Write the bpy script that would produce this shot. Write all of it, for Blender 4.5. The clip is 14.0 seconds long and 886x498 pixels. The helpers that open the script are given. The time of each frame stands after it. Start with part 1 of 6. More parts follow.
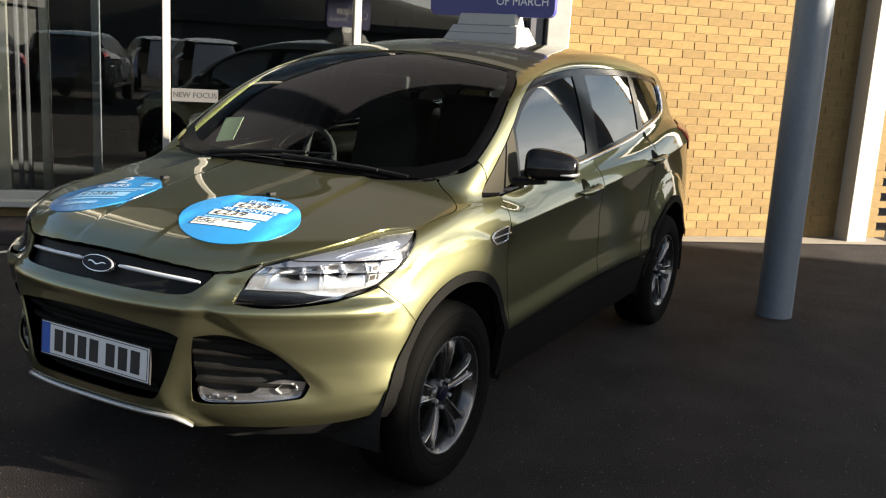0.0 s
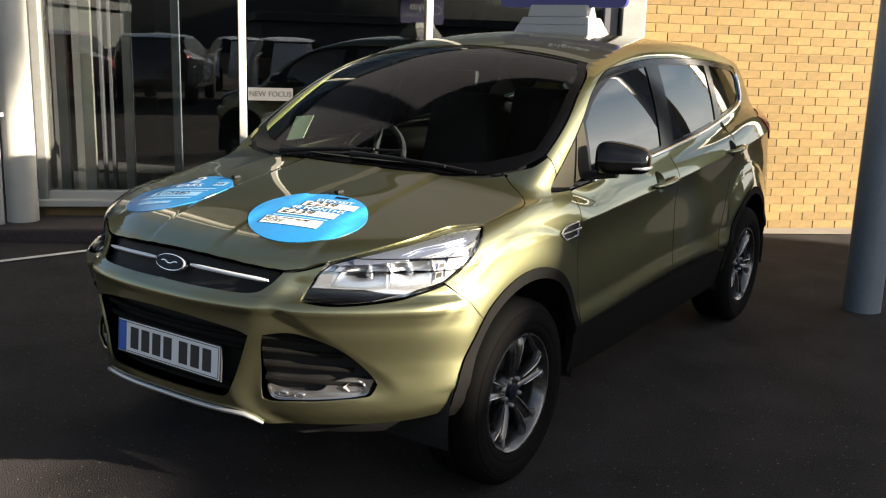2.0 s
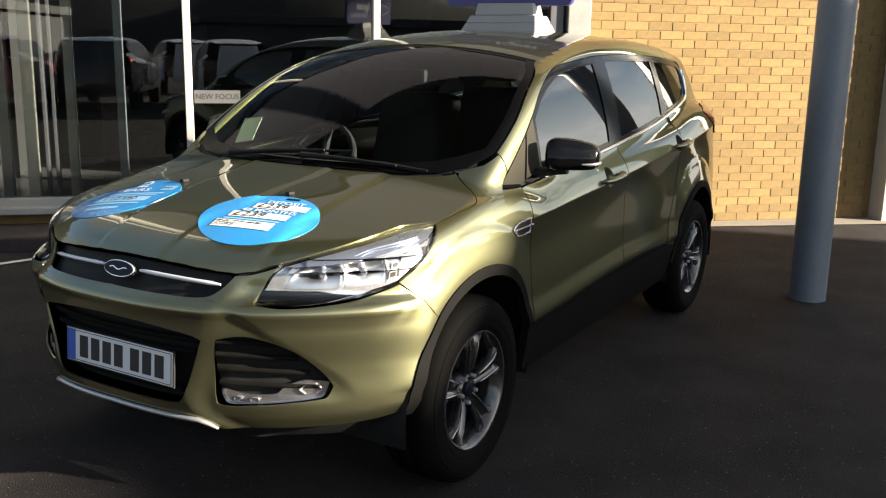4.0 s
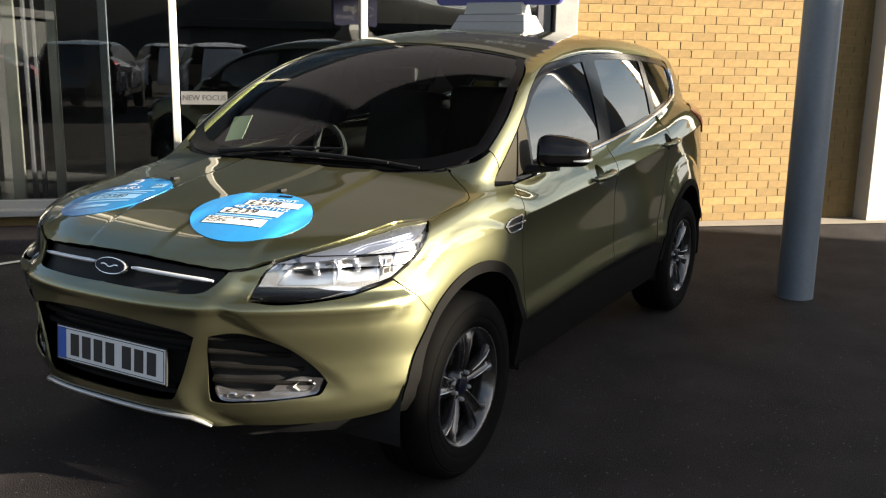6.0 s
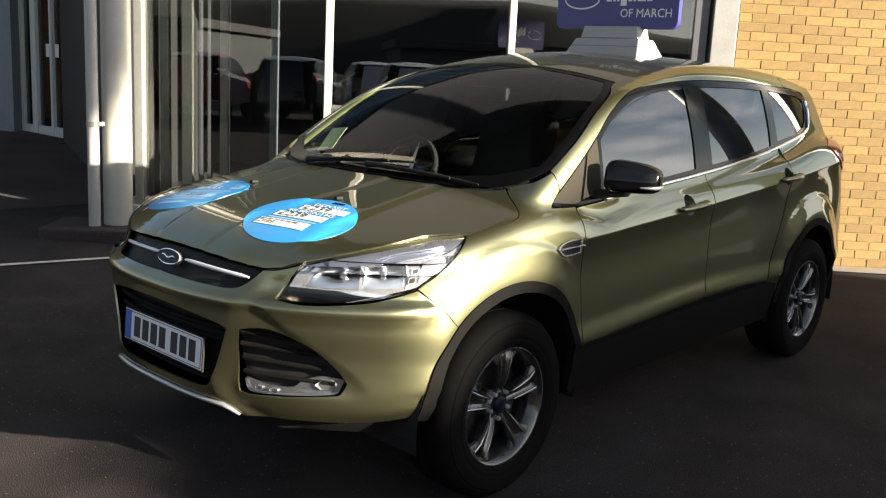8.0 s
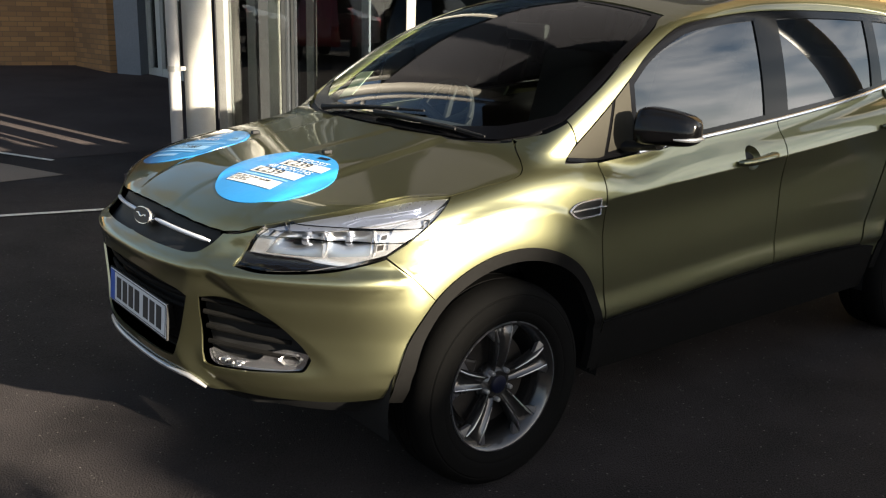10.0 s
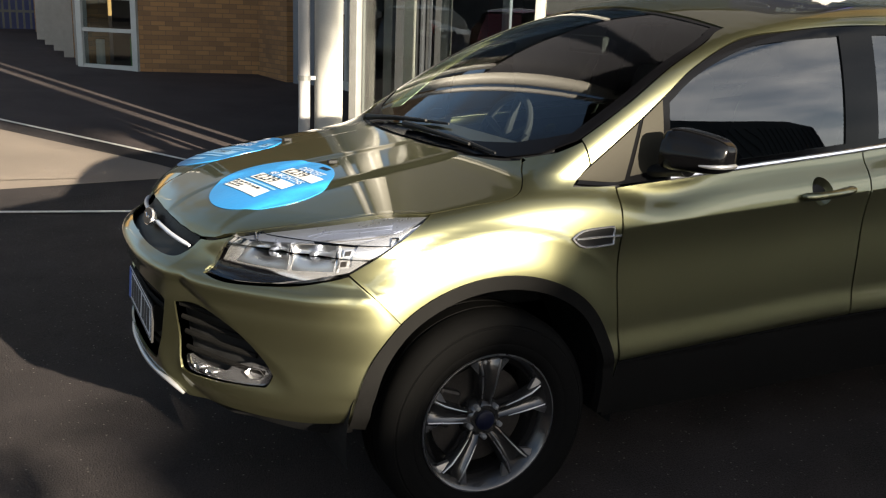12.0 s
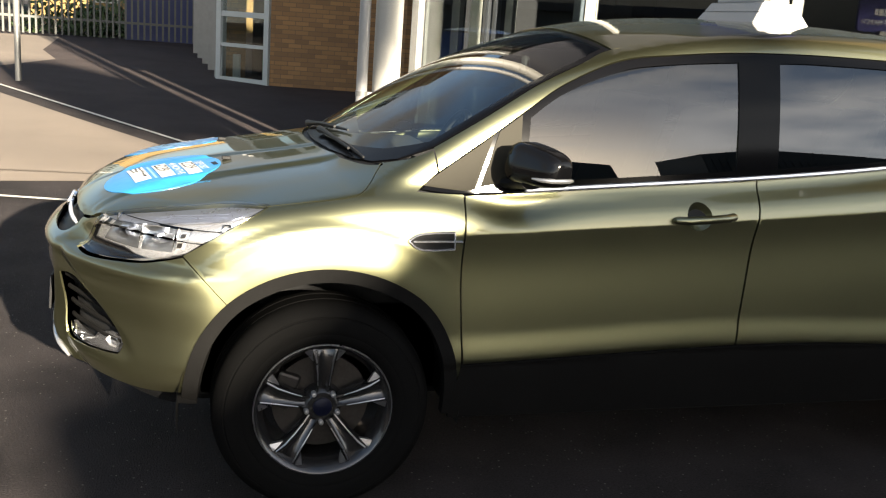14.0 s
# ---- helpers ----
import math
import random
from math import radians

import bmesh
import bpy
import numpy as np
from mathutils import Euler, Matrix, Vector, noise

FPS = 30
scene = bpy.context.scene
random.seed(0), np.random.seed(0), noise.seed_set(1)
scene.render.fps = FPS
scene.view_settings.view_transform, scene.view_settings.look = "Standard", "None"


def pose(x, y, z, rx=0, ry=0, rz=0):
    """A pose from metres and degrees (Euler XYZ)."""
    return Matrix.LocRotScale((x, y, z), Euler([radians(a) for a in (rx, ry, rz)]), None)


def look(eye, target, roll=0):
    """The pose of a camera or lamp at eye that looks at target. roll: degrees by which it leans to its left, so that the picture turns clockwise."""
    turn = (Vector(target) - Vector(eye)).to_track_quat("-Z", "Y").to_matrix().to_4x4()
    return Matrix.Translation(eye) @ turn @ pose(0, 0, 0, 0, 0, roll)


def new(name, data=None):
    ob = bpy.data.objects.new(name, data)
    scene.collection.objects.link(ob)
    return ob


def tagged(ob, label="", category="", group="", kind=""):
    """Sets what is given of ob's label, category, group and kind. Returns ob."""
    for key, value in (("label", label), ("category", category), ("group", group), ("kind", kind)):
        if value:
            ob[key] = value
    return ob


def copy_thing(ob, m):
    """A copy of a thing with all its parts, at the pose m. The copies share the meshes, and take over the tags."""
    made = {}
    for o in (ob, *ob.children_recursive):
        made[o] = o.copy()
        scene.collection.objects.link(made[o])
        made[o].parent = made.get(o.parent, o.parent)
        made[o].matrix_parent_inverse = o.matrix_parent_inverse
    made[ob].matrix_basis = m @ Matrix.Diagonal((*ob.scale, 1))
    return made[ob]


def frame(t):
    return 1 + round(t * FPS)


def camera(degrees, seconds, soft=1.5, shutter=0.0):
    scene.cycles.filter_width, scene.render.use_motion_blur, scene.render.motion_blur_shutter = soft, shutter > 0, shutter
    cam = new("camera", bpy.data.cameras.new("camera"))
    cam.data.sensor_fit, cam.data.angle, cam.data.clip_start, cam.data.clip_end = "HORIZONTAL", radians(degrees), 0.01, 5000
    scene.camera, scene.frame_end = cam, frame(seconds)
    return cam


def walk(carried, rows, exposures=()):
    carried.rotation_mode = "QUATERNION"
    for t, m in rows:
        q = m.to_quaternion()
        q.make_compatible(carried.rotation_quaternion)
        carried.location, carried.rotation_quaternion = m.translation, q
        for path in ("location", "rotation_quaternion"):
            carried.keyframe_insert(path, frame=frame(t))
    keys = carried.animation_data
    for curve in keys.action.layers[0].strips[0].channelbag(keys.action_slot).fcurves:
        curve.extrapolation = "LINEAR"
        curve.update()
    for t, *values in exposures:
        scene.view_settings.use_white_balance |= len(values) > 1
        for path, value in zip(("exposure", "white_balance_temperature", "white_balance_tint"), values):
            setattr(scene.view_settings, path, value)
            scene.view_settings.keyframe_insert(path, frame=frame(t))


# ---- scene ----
cam = camera(51.0, 14.0, soft=1.2)
PATH = [
    (0, (-2.846, -2.379, 1.559), (-1.132, -1.433, 1.152), 3.3),
    (0.5, (-2.828, -2.391, 1.566), (-1.173, -1.338, 1.174), 3.0),
    (1, (-2.82, -2.394, 1.564), (-1.2, -1.289, 1.174), 2.8),
    (1.5, (-2.816, -2.399, 1.561), (-1.204, -1.289, 1.152), 2.3),
    (2, (-2.799, -2.395, 1.565), (-1.176, -1.307, 1.137), 1.8),
    (2.5, (-2.791, -2.396, 1.56), (-1.135, -1.357, 1.137), 1.5),
    (3, (-2.798, -2.395, 1.562), (-1.117, -1.402, 1.127), 1.3),
    (5.5, (-2.806, -2.379, 1.545), (-1.134, -1.361, 1.135), 0.7),
    (6, (-2.817, -2.371, 1.533), (-1.121, -1.396, 1.117), 1.0),
    (6.5, (-2.766, -2.408, 1.544), (-1.062, -1.457, 1.109), 2.1),
    (7, (-2.618, -2.53, 1.542), (-1.013, -1.42, 1.108), 2.5),
    (7.5, (-2.559, -2.66, 1.543), (-1.06, -1.413, 1.099), 2.0),
    (8, (-2.522, -2.831, 1.528), (-1.072, -1.506, 1.148), 2.9),
    (8.5, (-2.402, -2.982, 1.535), (-1.034, -1.584, 1.116), 4.0),
    (11, (-1.522, -2.89, 1.548), (-0.489, -1.271, 0.992), -0.8),
    (11.5, (-1.369, -2.944, 1.542), (-0.494, -1.223, 1.02), 0.9),
    (12, (-1.251, -3.096, 1.531), (-0.409, -1.352, 1.034), 2.2),
    (12.5, (-1.112, -3.253, 1.547), (-0.297, -1.489, 1.075), 4.2),
    (13, (-0.865, -3.326, 1.539), (-0.206, -1.49, 1.099), 3.4),
    (13.5, (-0.612, -3.427, 1.536), (-0.047, -1.563, 1.082), 4.3),
    (14, (-0.407, -3.581, 1.533), (0.117, -1.705, 1.075), 4.2),
]
walk(cam, [(t, look(eye, target, roll)) for t, eye, target, roll in PATH], ((0, 2.68), (7, 2.66), (8.5, 2.61), (11, 2.68), (12, 2.46), (12.8, 2.52), (13.5, 2.64), (14, 2.80)))


# ---- light ----
SUN_EAST, SUN_NORTH, SUN_RISE = 0.27, -0.963, radians(14.8)
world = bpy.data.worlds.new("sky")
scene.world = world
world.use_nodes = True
wn = world.node_tree.nodes
sky = wn.new("ShaderNodeTexSky")
sky.sky_type, sky.sun_disc = "NISHITA", False
sky.sun_elevation, sky.sun_rotation = SUN_RISE, math.atan2(SUN_EAST, SUN_NORTH)
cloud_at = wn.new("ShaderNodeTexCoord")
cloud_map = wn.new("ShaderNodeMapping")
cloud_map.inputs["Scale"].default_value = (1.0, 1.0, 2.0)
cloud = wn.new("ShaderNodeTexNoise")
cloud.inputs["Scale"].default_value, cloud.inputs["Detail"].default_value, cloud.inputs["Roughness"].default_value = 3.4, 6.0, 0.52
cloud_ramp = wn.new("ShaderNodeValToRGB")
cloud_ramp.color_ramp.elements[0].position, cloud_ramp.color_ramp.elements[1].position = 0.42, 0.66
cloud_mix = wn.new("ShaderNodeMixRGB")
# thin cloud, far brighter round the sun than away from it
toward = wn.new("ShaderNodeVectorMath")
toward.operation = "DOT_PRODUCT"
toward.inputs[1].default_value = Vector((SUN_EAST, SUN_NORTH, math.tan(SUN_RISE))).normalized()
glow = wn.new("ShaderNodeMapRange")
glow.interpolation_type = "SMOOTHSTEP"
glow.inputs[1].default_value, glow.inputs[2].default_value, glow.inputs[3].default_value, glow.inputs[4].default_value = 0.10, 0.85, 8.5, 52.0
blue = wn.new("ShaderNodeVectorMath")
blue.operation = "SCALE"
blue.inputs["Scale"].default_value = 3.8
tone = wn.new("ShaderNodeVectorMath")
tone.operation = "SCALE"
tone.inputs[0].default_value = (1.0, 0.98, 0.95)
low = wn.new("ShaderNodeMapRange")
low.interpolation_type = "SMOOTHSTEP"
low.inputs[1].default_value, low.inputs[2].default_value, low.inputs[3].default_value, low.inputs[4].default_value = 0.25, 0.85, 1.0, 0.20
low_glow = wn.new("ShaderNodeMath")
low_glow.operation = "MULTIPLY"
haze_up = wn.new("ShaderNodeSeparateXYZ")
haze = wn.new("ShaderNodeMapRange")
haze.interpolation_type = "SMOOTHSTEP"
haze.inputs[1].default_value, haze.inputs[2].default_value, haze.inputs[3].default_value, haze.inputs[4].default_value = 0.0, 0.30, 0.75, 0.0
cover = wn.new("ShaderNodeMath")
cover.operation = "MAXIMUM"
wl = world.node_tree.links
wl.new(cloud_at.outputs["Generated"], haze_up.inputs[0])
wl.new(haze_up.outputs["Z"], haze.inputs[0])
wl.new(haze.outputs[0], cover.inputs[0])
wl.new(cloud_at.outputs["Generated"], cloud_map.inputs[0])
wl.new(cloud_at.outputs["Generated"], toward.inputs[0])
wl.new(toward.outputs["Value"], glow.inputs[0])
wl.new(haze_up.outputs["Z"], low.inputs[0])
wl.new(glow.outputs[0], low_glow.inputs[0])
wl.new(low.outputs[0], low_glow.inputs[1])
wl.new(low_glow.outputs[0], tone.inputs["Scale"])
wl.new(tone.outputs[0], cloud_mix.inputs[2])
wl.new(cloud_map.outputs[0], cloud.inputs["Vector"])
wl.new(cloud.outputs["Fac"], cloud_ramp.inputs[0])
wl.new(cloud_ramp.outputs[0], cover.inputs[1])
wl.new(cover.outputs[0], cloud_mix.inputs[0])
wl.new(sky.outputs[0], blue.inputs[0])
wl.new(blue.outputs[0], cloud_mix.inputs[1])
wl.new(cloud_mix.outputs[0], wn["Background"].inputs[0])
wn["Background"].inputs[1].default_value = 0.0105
sun = new("sun", bpy.data.lights.new("sun", "SUN"))
sun.data.energy, sun.data.angle, sun.data.color = 5.0, radians(0.55), (1.0, 0.88, 0.69)
sun.matrix_basis = look((0, 0, 0), (-SUN_EAST, -SUN_NORTH, -math.tan(SUN_RISE)))


# ---- materials ----
def shader(name, color, rough=0.5, metal=0.0, vary=0.12, scale=8.0, fine=90.0, bump=0.0, bump_scale=120.0, coat=0.0, spec=0.5, tint=None, by_piece=0.0, rough_vary=0.1):
    """A surface with stains and grain at two scales."""
    mat = bpy.data.materials.new(name)
    mat.use_nodes = True
    n, l = mat.node_tree.nodes, mat.node_tree.links
    b = n["Principled BSDF"]
    b.inputs["Coat IOR"].default_value = 1.65
    b.inputs["Metallic"].default_value, b.inputs["Specular IOR Level"].default_value = metal, spec
    if coat:
        b.inputs["Coat Weight"].default_value, b.inputs["Coat Roughness"].default_value = coat, 0.02
    at = n.new("ShaderNodeTexCoord")
    big, small = n.new("ShaderNodeTexNoise"), n.new("ShaderNodeTexNoise")
    big.inputs["Scale"].default_value, big.inputs["Detail"].default_value = scale, 6
    small.inputs["Scale"].default_value, small.inputs["Detail"].default_value = fine, 3
    add = n.new("ShaderNodeMath")
    add.operation = "ADD"
    half = n.new("ShaderNodeMath")
    half.operation = "MULTIPLY_ADD"
    half.inputs[1].default_value, half.inputs[2].default_value = 0.5, 0.0
    for t in (big, small):
        l.new(at.outputs["Object"], t.inputs["Vector"])
    l.new(big.outputs["Fac"], add.inputs[0])
    l.new(small.outputs["Fac"], add.inputs[1])
    l.new(add.outputs[0], half.inputs[0])
    ramp = n.new("ShaderNodeValToRGB")
    c = np.array(color, float)
    c2 = np.array(tint, float) if tint is not None else c
    ramp.color_ramp.elements[0].position, ramp.color_ramp.elements[1].position = 0.30, 0.70
    ramp.color_ramp.elements[0].color = (*np.clip(c * (1 - vary), 0, 1), 1)
    ramp.color_ramp.elements[1].color = (*np.clip(c2 * (1 + vary), 0, 1), 1)
    l.new(half.outputs[0], ramp.inputs[0])
    out = ramp.outputs[0]
    if by_piece:
        info = n.new("ShaderNodeObjectInfo")
        hsv = n.new("ShaderNodeHueSaturation")
        val = n.new("ShaderNodeMapRange")
        val.inputs[3].default_value, val.inputs[4].default_value = 1 - by_piece, 1 + by_piece
        l.new(info.outputs["Random"], val.inputs[0])
        l.new(val.outputs[0], hsv.inputs["Value"])
        l.new(out, hsv.inputs["Color"])
        out = hsv.outputs[0]
    l.new(out, b.inputs["Base Color"])
    rr = n.new("ShaderNodeMapRange")
    rr.inputs[3].default_value, rr.inputs[4].default_value = max(rough * (1 - rough_vary), 0.01), min(rough * (1 + rough_vary), 1)
    l.new(half.outputs[0], rr.inputs[0])
    l.new(rr.outputs[0], b.inputs["Roughness"])
    if bump:
        bn = n.new("ShaderNodeTexNoise")
        bn.inputs["Scale"].default_value, bn.inputs["Detail"].default_value = bump_scale, 4
        l.new(at.outputs["Object"], bn.inputs["Vector"])
        bp = n.new("ShaderNodeBump")
        bp.inputs["Strength"].default_value, bp.inputs["Distance"].default_value = 1.0, bump
        l.new(bn.outputs["Fac"], bp.inputs["Height"])
        l.new(bp.outputs[0], b.inputs["Normal"])
    return mat


def glass(name, tint=(0.9, 0.95, 0.93), rough=0.0, clear=0.8, index=1.62):
    """A thin pane: mirror at its surface by Fresnel, else see-through."""
    mat = bpy.data.materials.new(name)
    mat.use_nodes = True
    n, l = mat.node_tree.nodes, mat.node_tree.links
    n.remove(n["Principled BSDF"])
    tr, gl, mix, fr = n.new("ShaderNodeBsdfTransparent"), n.new("ShaderNodeBsdfGlossy"), n.new("ShaderNodeMixShader"), n.new("ShaderNodeFresnel")
    tr.inputs[0].default_value = (*[t * clear for t in tint], 1)
    gl.inputs["Roughness"].default_value = rough
    fr.inputs[0].default_value = index
    l.new(fr.outputs[0], mix.inputs[0])
    l.new(tr.outputs[0], mix.inputs[1])
    l.new(gl.outputs[0], mix.inputs[2])
    l.new(mix.outputs[0], n["Material Output"].inputs[0])
    return mat


def paint(name, flake, rough=0.30):
    """Metallic lacquer: tinted flakes under a clear coat."""
    mat = shader(name, flake, rough, 1.0, vary=0.05, scale=3.0, fine=900.0, coat=1.0, rough_vary=0.05)
    b = mat.node_tree.nodes["Principled BSDF"]
    b.inputs["Coat IOR"].default_value = 1.6
    b.inputs["Specular Tint"].default_value = (0.22, 0.22, 0.24, 1)
    return mat


M_PAINT = paint("olive_lacquer", (0.216, 0.214, 0.122), 0.385)
M_BLACK = shader("black_plastic", (0.009, 0.009, 0.0095), 0.55, spec=0.2, vary=0.25, fine=300, bump=0.0006, bump_scale=500)
M_CLAD = shader("grey_black_cladding", (0.006, 0.0058, 0.0057), 0.65, vary=0.2, fine=300, bump=0.0008, bump_scale=600, spec=0.03)
M_GLOSS = shader("gloss_black", (0.002, 0.002, 0.0025), 0.26, vary=0.1, spec=0.10)
M_PILLAR = shader("pillar_black", (0.003, 0.003, 0.0035), 0.12, spec=0.12, vary=0.1)
M_CHROME = shader("chrome", (0.86, 0.86, 0.88), 0.16, 0.82, vary=0.03)
M_BAR = shader("satin_chrome", (0.62, 0.64, 0.70), 0.32, 0.35, vary=0.03)
M_SILVER = shader("silver_plastic", (0.42, 0.42, 0.43), 0.3, 0.7, vary=0.06)
M_RUBBER = shader("tyre_rubber", (0.0035, 0.0034, 0.0034), 0.8, vary=0.25, fine=200, bump=0.0008, bump_scale=300, spec=0.05)
M_RIM = shader("dark_alloy", (0.070, 0.068, 0.069), 0.24, 0.85, vary=0.06, coat=0.3)
M_RIM_CUT = shader("machined_alloy", (0.28, 0.28, 0.30), 0.28, 0.9, vary=0.05)
M_DISC = shader("brake_iron", (0.04, 0.036, 0.034), 0.45, 0.7, vary=0.3)
M_GLASS = glass("car_glass", (0.30, 0.36, 0.36), clear=0.40, index=2.05)
M_SCREEN = glass("windscreen_glass", (0.55, 0.66, 0.64), clear=0.80, index=1.60)
M_LENS = glass("lamp_lens", (0.97, 0.98, 1.0), clear=0.96)
M_VISOR = shader("lamp_visor_silver", (0.42, 0.45, 0.54), 0.28, 0.9, vary=0.05)
M_LAMP = shader("lamp_reflector", (0.66, 0.66, 0.68), 0.22, 0.85, vary=0.05)
M_BOWL = shader("polished_bowl", (0.74, 0.74, 0.75), 0.30, 1.0, vary=0.03)
M_MIRROR_CAP = shader("mirror_cap_black", (0.003, 0.003, 0.0035), 0.12, spec=0.3, vary=0.1)
M_FOG = shader("fog_reflector", (0.42, 0.42, 0.44), 0.18, 0.92, vary=0.08)
M_SAIL = shader("sail_plastic", (0.020, 0.018, 0.013), 0.6, spec=0.1, vary=0.12, fine=300, bump=0.0005, bump_scale=500)
M_TRIM = shader("cabin_trim", (0.03, 0.03, 0.033), 0.75, vary=0.2)
M_SEAT = shader("seat_cloth", (0.045, 0.045, 0.05), 0.9, vary=0.2, fine=400)
M_RED = shader("red_lens", (0.35, 0.012, 0.015), 0.12, vary=0.1, coat=0.8)
M_WHITE = shader("white_plastic", (0.27, 0.265, 0.265), 0.4, vary=0.05)
M_BLUE_BOARD = shader("blue_board", (0.035, 0.035, 0.17), 0.3, vary=0.05)
M_STICKER = shader("blue_vinyl", (0.022, 0.20, 0.48), 0.32, vary=0.06, bump=0.002, bump_scale=14)
M_LABEL = shader("white_label", (0.62, 0.61, 0.59), 0.5, vary=0.03)
M_STRIP = shader("grey_strip_label", (0.07, 0.07, 0.073), 0.5, vary=0.04)
M_INK = shader("black_ink", (0.015, 0.015, 0.018), 0.6, vary=0.1)
M_LETTER = shader("white_lettering", (0.60, 0.62, 0.66), 0.45, vary=0.03)
M_PALE = shader("pale_blue_print", (0.22, 0.42, 0.64), 0.45, vary=0.03)
M_PLATE = shader("plate_white", (0.62, 0.63, 0.66), 0.3, vary=0.03)
M_PLATE_BLUE = shader("plate_blue", (0.03, 0.10, 0.42), 0.3, vary=0.05)
M_EMBLEM = shader("emblem_navy", (0.004, 0.005, 0.014), 0.4, vary=0.1, spec=0.15)
M_PAPER = shader("paper", (0.70, 0.80, 0.55), 0.8, vary=0.05)
M_BRICK = shader("buff_brick", (0.166, 0.109, 0.038), 0.9, vary=0.22, scale=14, fine=120, bump=0.004, bump_scale=160, by_piece=0.18, tint=(0.178, 0.113, 0.041))
M_MORTAR = shader("mortar", (0.166, 0.114, 0.047), 0.95, vary=0.15, bump=0.002, bump_scale=200)
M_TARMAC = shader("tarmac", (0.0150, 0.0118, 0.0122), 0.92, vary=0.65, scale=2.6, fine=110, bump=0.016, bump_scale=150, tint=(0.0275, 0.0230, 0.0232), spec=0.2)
tn, tl = M_TARMAC.node_tree.nodes, M_TARMAC.node_tree.links
chip_at = tn.new("ShaderNodeTexCoord")
chips = tn.new("ShaderNodeTexVoronoi")
chips.inputs["Scale"].default_value = 70.0
chip_size = tn.new("ShaderNodeMapRange")
chip_size.inputs[1].default_value, chip_size.inputs[2].default_value, chip_size.inputs[3].default_value, chip_size.inputs[4].default_value = 0.16, 0.30, 1.0, 0.0
chip_pick = tn.new("ShaderNodeMapRange")
chip_pick.inputs[1].default_value, chip_pick.inputs[2].default_value = 0.90, 1.0
chip_tone = tn.new("ShaderNodeSeparateColor")
chip_mask = tn.new("ShaderNodeMath")
chip_mask.operation = "MULTIPLY"
chip_mix = tn.new("ShaderNodeMixRGB")
chip_mix.inputs[2].default_value = (0.20, 0.185, 0.17, 1)
tl.new(chip_at.outputs["Object"], chips.inputs["Vector"])
tl.new(chips.outputs["Distance"], chip_size.inputs[0])
tl.new(chips.outputs["Color"], chip_tone.inputs[0])
tl.new(chip_tone.outputs[0], chip_pick.inputs[0])
tl.new(chip_size.outputs[0], chip_mask.inputs[0])
tl.new(chip_pick.outputs[0], chip_mask.inputs[1])
tl.new(chip_mask.outputs[0], chip_mix.inputs[0])
tar = tn["Principled BSDF"].inputs["Base Color"]
tl.new(tar.links[0].from_socket, chip_mix.inputs[1])
tl.new(chip_mix.outputs[0], tar)
M_PAVING = shader("paving_strip", (0.20, 0.175, 0.145), 0.9, vary=0.25, scale=3, fine=120, bump=0.002)
M_LINE = shader("road_paint", (0.50, 0.48, 0.44), 0.7, vary=0.35, scale=9, fine=60)
M_FRAME = shader("pale_frame", (0.33, 0.32, 0.295), 0.4, vary=0.07)
M_DARKFRAME = shader("dark_frame", (0.06, 0.06, 0.07), 0.35, vary=0.1)
M_COLUMN = shader("blue_grey_steel", (0.135, 0.155, 0.185), 0.45, vary=0.12, scale=2.5, fine=40)
M_SHOPGLASS = glass("shop_glass", (0.80, 0.84, 0.83), clear=0.92, index=1.85)
M_FLOOR = shader("showroom_floor", (0.10, 0.10, 0.105), 0.25, vary=0.1)
# near-black colour stands in for the dimness of rooms behind the glass
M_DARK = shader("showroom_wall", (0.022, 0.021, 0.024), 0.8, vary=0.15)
M_SHED = shader("shed_cladding", (0.05, 0.055, 0.06), 0.6, vary=0.15)
M_GALV = shader("galvanised_steel", (0.20, 0.20, 0.195), 0.45, 0.5, vary=0.15)
M_LEAF = shader("hedge_leaf", (0.045, 0.075, 0.025), 0.7, vary=0.4, fine=20)
M_HILL = shader("wooded_hill", (0.020, 0.022, 0.020), 0.9, vary=0.35, scale=0.05, fine=0.4)
M_BARK = shader("bark", (0.09, 0.065, 0.045), 0.9, vary=0.3)
M_CANOPY = shader("canopy_soffit", (0.05, 0.05, 0.055), 0.7, vary=0.1)
M_BRICK_DEEP = shader("brown_brick", (0.30, 0.165, 0.075), 0.9, vary=0.2, scale=6, fine=90, bump=0.002, bump_scale=160)
mn = M_BRICK_DEEP.node_tree
deep_at, deep_axes, deep_along, deep_plane, deep_bond = mn.nodes.new("ShaderNodeTexCoord"), mn.nodes.new("ShaderNodeSeparateXYZ"), mn.nodes.new("ShaderNodeMath"), mn.nodes.new("ShaderNodeCombineXYZ"), mn.nodes.new("ShaderNodeTexBrick")
deep_along.operation = "SUBTRACT"
mn.links.new(deep_at.outputs["Object"], deep_axes.inputs[0])
mn.links.new(deep_axes.outputs["X"], deep_along.inputs[0])
mn.links.new(deep_axes.outputs["Y"], deep_along.inputs[1])
mn.links.new(deep_along.outputs[0], deep_plane.inputs[0])
mn.links.new(deep_axes.outputs["Z"], deep_plane.inputs[1])
mn.links.new(deep_plane.outputs[0], deep_bond.inputs["Vector"])
for key, value in (("Scale", 1.0), ("Brick Width", 0.26), ("Row Height", 0.075), ("Mortar Size", 0.006), ("Bias", 0.0)):
    deep_bond.inputs[key].default_value = value
deep_bond.inputs["Color1"].default_value, deep_bond.inputs["Color2"].default_value, deep_bond.inputs["Mortar"].default_value = (0.34, 0.185, 0.075, 1), (0.20, 0.115, 0.055, 1), (0.16, 0.10, 0.06, 1)
